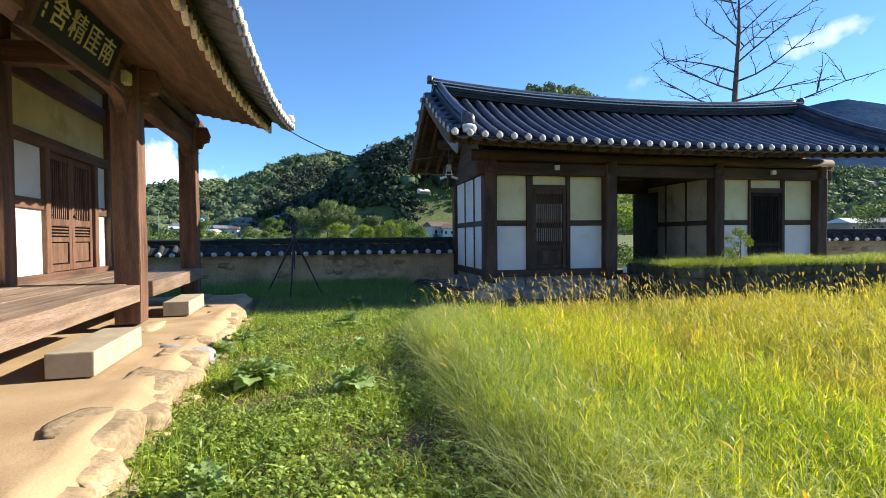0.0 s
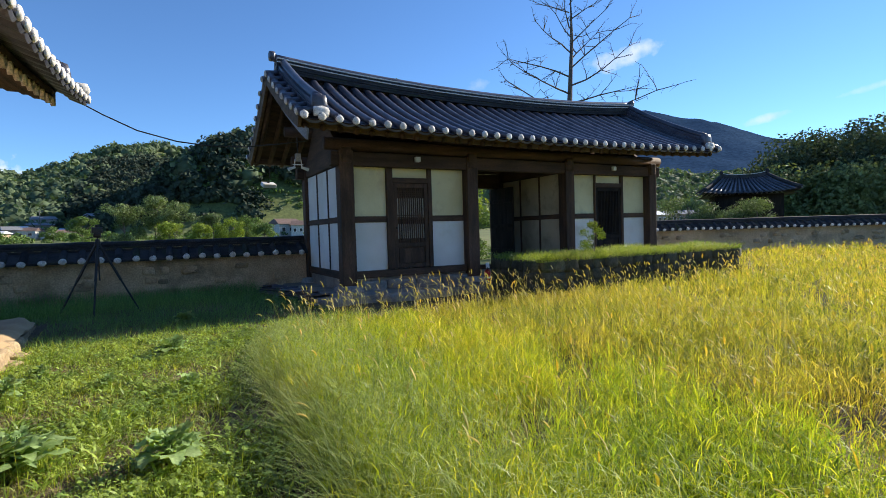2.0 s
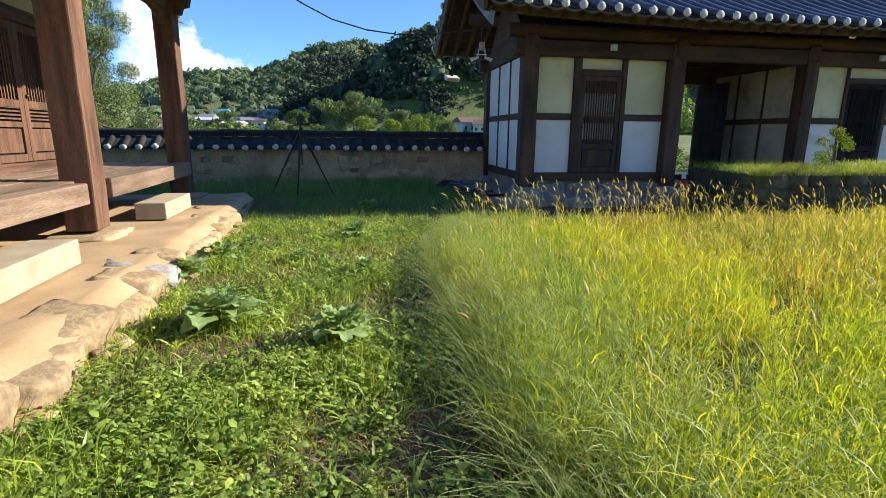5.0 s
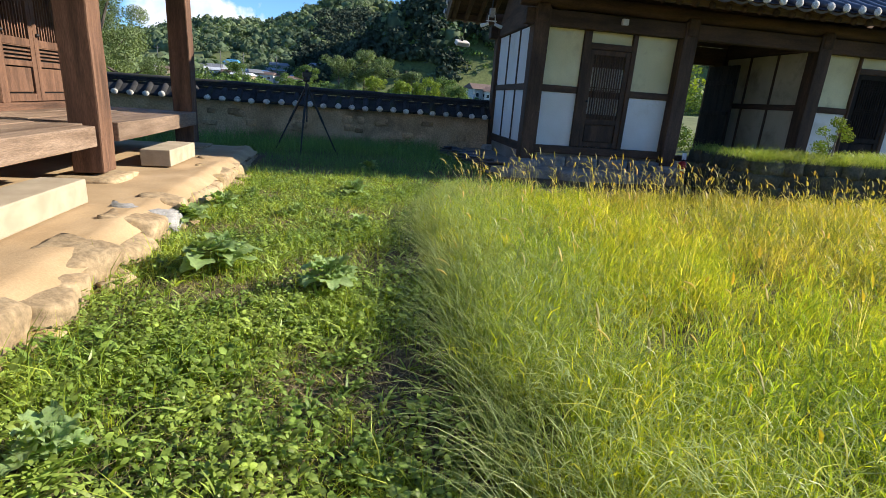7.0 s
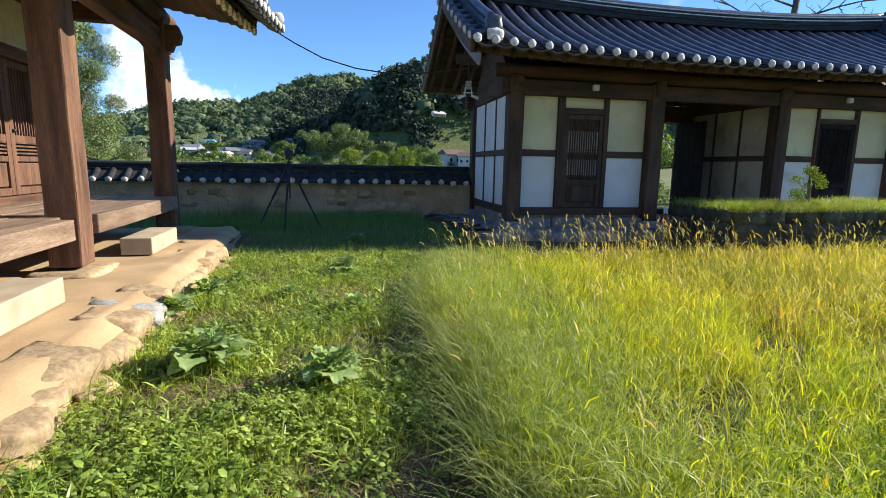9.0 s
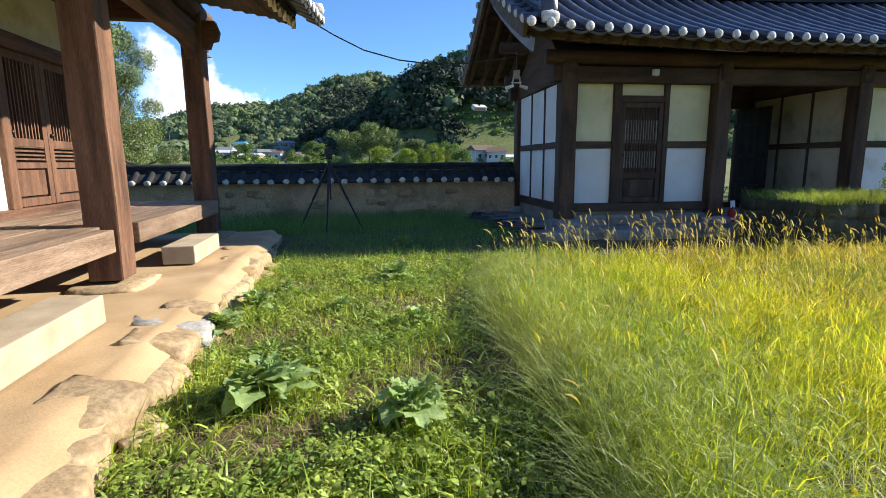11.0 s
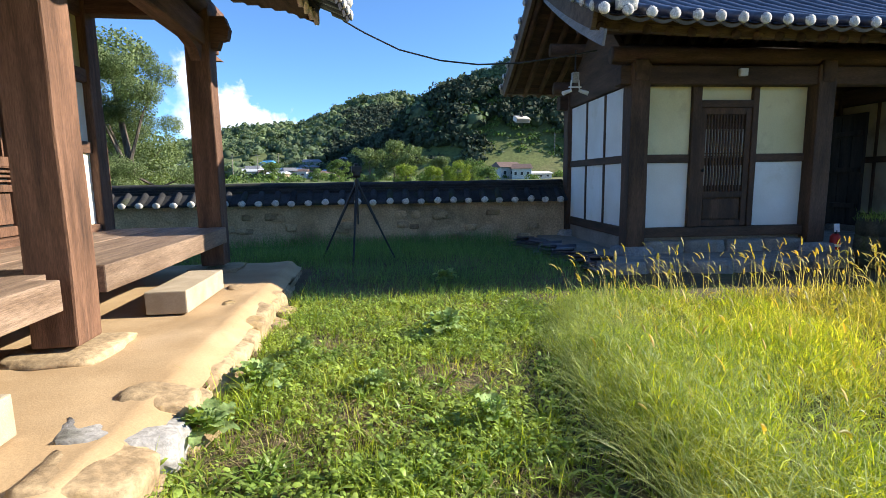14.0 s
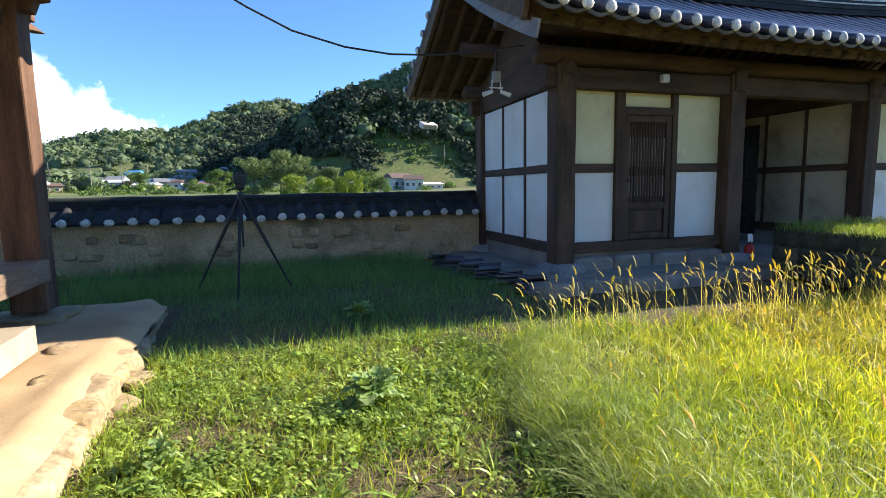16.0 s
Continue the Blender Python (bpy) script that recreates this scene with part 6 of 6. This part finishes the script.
part("ridge_lime_line", sweep([Vector(hip_at(-1 + 0.2 * i, 1, 0)) + Vector((0, 0, 0.27)) for i in range(11)], [(-0.11, -0.02), (0.11, -0.02), (0.11, 0.02), (-0.11, 0.02)]), LIME, hip_roof, "pale lime line along the ridge")
for e in (-1, 1):
    for side in (-1, 1):
        part("hip_ridge", sweep([Vector(hip_at(e, side, j / 6)) + Vector((0, 0, 0.10)) for j in range(7)], circle(0.11, 8)), DARKTILE, hip_roof, smooth=True)
    part("ridge_end", rock(0.22, 0.26, 0.34, 7 + e, 0.10, 2), DARKTILE, hip_roof, m=pose(e * rx, 0, ridge_h + 0.40), smooth=True)
part("wall", timber(3.9, 3.2, 3.7, 0.03, 0.0), NEARBLACK, nb, m=NB @ pose(0, 0, 1.35))
settle(nb, (34.6, 21.7, 0))
for i, (az, r_, h_) in enumerate(((55.6, 36.5, 3.0), (57.4, 35.6, 2.3), (59.6, 35.4, 2.1), (61.8, 35.0, 2.5))):
    leafy_tree("bush", *polar(az, r_), h_, h_ * 0.62, TREELEAF, "dark leafy bush before the neighbouring house", 80 + i, 420, 0.075, "bushes by the neighbouring house", 0.05, 16)

# ---- small things ----
# name board under the eave, read from the right
board = empty("name_board", "black name board with pale characters under the eave", "sign")
BM = Matrix.Translation((-2.50, 5.28, 3.19)) @ Matrix.Rotation(radians(90), 4, "Z") @ Matrix.Rotation(radians(20), 4, "X")
part("panel", timber(1.36, 0.05, 0.42, 0.008, 0.001), INK, board, m=BM @ pose(0, 0, 0))
for zz in (-0.235, 0.235):
    part("frame_rail", timber(1.50, 0.08, 0.06, 0.012, 0.002), DARKWOOD_X, board, m=BM @ pose(0, 0, zz))
for xx in (-0.71, 0.71):
    part("frame_stile", timber(0.07, 0.08, 0.52, 0.012, 0.002), DARKWOOD, board, m=BM @ pose(xx, 0, 0))
for i, ch in enumerate("舍精厓南"):
    cu = bpy.data.curves.new("character", "FONT")
    cu.body, cu.size, cu.extrude, cu.align_x, cu.align_y = ch, 0.27, 0.004, "CENTER", "CENTER"
    tmp = new("character", cu)
    bpy.context.view_layer.update()
    me = bpy.data.meshes.new_from_object(tmp.evaluated_get(bpy.context.evaluated_depsgraph_get()))
    bpy.data.objects.remove(tmp)
    finish("character", me, GILT, board, "", BM @ pose(-0.40 + 0.29 * i, -0.031, 0, 90, 0, 0))
for i in range(4):   # small signature, too fine to read
    part("signature_stroke", timber(0.03, 0.006, 0.05, 0.002, 0), GILT, board, m=BM @ pose(-0.60, -0.030, 0.13 - 0.07 * i))
settle(board, (-2.50, 5.28, 2.95))


def junction_box(x, y, z, label):
    e = empty("junction_box", label, "junction box", "white boxes on the beams")
    part("case", timber(0.12, 0.07, 0.11, 0.012, 0), WHITE, e)
    part("lid", timber(0.10, 0.012, 0.09, 0.005, 0), WHITE, e, m=pose(0, -0.04, 0))
    e.location = (x, y, z)


junction_box(4.65, 10.955, 2.93, "small white junction box on the gatehouse beam")
junction_box(10.50, 10.955, 2.93, "small white junction box on the gatehouse beam")
tmp = empty("junction_box", "small yellowed junction box on the porch beam", "junction box", "white boxes on the beams")
part("case", timber(0.07, 0.16, 0.14, 0.012, 0), GILT, tmp)
part("lid", timber(0.012, 0.14, 0.12, 0.004, 0), GILT, tmp, m=pose(0.04, 0, 0))
tmp.location = (-2.615, 6.62, 3.20)

# twin spotlights under the gable
sp = empty("twin_spotlight", "white twin spotlight with a box under the gable eave", "spotlight")
part("box", timber(0.10, 0.09, 0.15, 0.01, 0), GREYSTONE, sp, m=pose(0, 0, 0.22))
part("stem", tapered([(0, 0, 0.20), (0, 0, 0.62)], 0.012, 0.012, 6), BLACK, sp)
part("bar", tapered([(-0.10, 0, 0.08), (0.10, 0, 0.08)], 0.010, 0.010, 6), WHITE, sp)
for s in (-1, 1):
    part("arm", tapered([(s * 0.06, 0, 0.18), (s * 0.07, 0, 0.03)], 0.010, 0.010, 6), WHITE, sp)
    part("lamp_head", tapered([(s * 0.06, 0, 0.03), (s * 0.20, -0.03, -0.02)], 0.024, 0.034, 10), WHITE, sp)
sp.location = (2.24, 11.40, 2.71)

# lamp hung on a wire from the back corner of the roof
hl = empty("hanging_floodlight", "white floodlight hanging on a wire from the eave corner", "lamp")
part("wire", tapered([(0, 0, 0.05), (0.03, -0.05, 0.30), (-0.02, -0.26, 0.60)], 0.010, 0.010, 6), BLACK, hl)
part("housing", timber(0.36, 0.20, 0.11, 0.02, 0), WHITE, hl, m=pose(0, 0, 0, 25, 0, 16))
part("bracket", timber(0.05, 0.05, 0.08, 0.008, 0), BLACK, hl, m=pose(0, 0, 0.05))
hl.location = (2.38, 15.36, 2.76)

# power cable from the hall to the gatehouse
cb = part("power_cable", sweep([(-1.18, 10.72, 3.52), (-0.9, 10.70, 3.36), (-0.45, 10.66, 3.14), (0.1, 10.6, 2.99), (0.6, 10.55, 2.93), (1.15, 10.5, 2.94), (1.7, 10.46, 3.01), (2.2, 10.45, 3.10)], circle(0.011, 6)), BLACK)
tagged(cb, "black power cable slung from hall to gatehouse", "cable")


def tripod():
    e = empty("tripod", "black tripod with a camera standing in the shaded grass", "tripod")
    apex = Vector((0, 0, 1.30))
    for a in (192, 265, 346):
        foot = Vector((0.63 * math.cos(radians(a)), 0.63 * math.sin(radians(a)), 0.0))
        mid = apex.lerp(foot, 0.5)
        leg = part("leg", tapered([apex + (foot - apex) * 0.03, mid], 0.023, 0.022, 8), BLACK, e)
        part("lower_leg", tapered([mid, foot], 0.016, 0.014, 8), BLACK, leg)
        part("leg_clamp", tapered([apex.lerp(foot, 0.47), apex.lerp(foot, 0.52)], 0.023, 0.023, 8), BLACK, leg)
        part("rubber_foot", tapered([foot + Vector((0, 0, 0.03)), foot], 0.016, 0.020, 8), BLACK, leg)
    part("centre_column", tapered([(0, 0, 0.62), (0, 0, 1.40)], 0.014, 0.014, 8), BLACK, e)
    part("collar", tapered([(0, 0, 1.26), (0, 0, 1.34)], 0.045, 0.035, 10), BLACK, e)
    part("head", rock(0.11, 0.09, 0.10, 2, 0.10, 2), BLACK, e, m=pose(0, 0, 1.42), smooth=True)
    part("pan_handle", tapered([(0.0, 0, 1.40), (-0.16, 0.08, 1.36)], 0.009, 0.011, 6), BLACK, e)
    cam_body = part("camera_body", timber(0.16, 0.09, 0.105, 0.015, 0), BLACK, e, m=pose(0, 0, 1.50, 0, 0, 12))
    part("prism_hump", timber(0.06, 0.06, 0.05, 0.015, 0), BLACK, cam_body, m=pose(0, 0, 0.07))
    part("lens", tapered([(0, 0.04, 0), (0, 0.15, 0)], 0.036, 0.040, 12), BLACK, cam_body)
    e.location = (-1.16, 11.86, 0.09)


tripod()

# extinguisher by the gate post
fx = empty("fire_extinguisher", "small red extinguisher with a white tag beside the gate post", "fire extinguisher")
part("cylinder", sweep([(0, 0, 0), (0, 0, 0.03), (0, 0, 0.20), (0, 0, 0.25)], lambda t: circle(0.075 if t < 0.8 else 0.04, 12)), RED, fx, smooth=True)
part("label_band", tapered([(0, 0, 0.05), (0, 0, 0.09)], 0.079, 0.079, 12), WHITE, fx)
part("valve", tapered([(0, 0, 0.25), (0, 0, 0.30)], 0.022, 0.018, 8), BLACK, fx)
part("tag", timber(0.10, 0.012, 0.13, 0.003, 0), WHITE, fx, m=pose(0.01, 0, 0.34, -8, 0, 6))
fx.location = (6.33, 10.92, 0.235)

# old roof tiles laid on the ground beside the gatehouse
r = random.Random(4)
slab = part("laid_tile", sweep([(0, -0.16, 0), (0, 0.16, 0)], [(-0.15, 0.03), (-0.08, 0.0), (0.08, 0.0), (0.15, 0.03), (0.15, 0.05), (0.08, 0.022), (-0.08, 0.022), (-0.15, 0.05)]), TILE)
slab.matrix_world = pose(2.2, 10.3, 0.14)
tagged(slab, "dark curved roof tile laid on the ground", "roof tile", "old roof tiles on the ground")
for i in range(30):
    row, k = divmod(i, 6)
    copy_thing(slab, pose(2.28 - 0.10 * k + 0.13 * row * 0.3 + r.uniform(-0.04, 0.04), 10.5 + 0.52 * k + 0.02 * row, 0.13 + 0.028 * row, r.uniform(-6, 6), r.uniform(-8, 8), 70 + r.uniform(-12, 12)))

# power line in the valley
vw = part("valley_wire", sweep([(*polar(-24, 120), 4.2), (*polar(-15, 122), 3.6), (*polar(-6, 120), 4.0)], circle(0.03, 5)), BLACK)
tagged(vw, "thin power line across the valley", "cable")
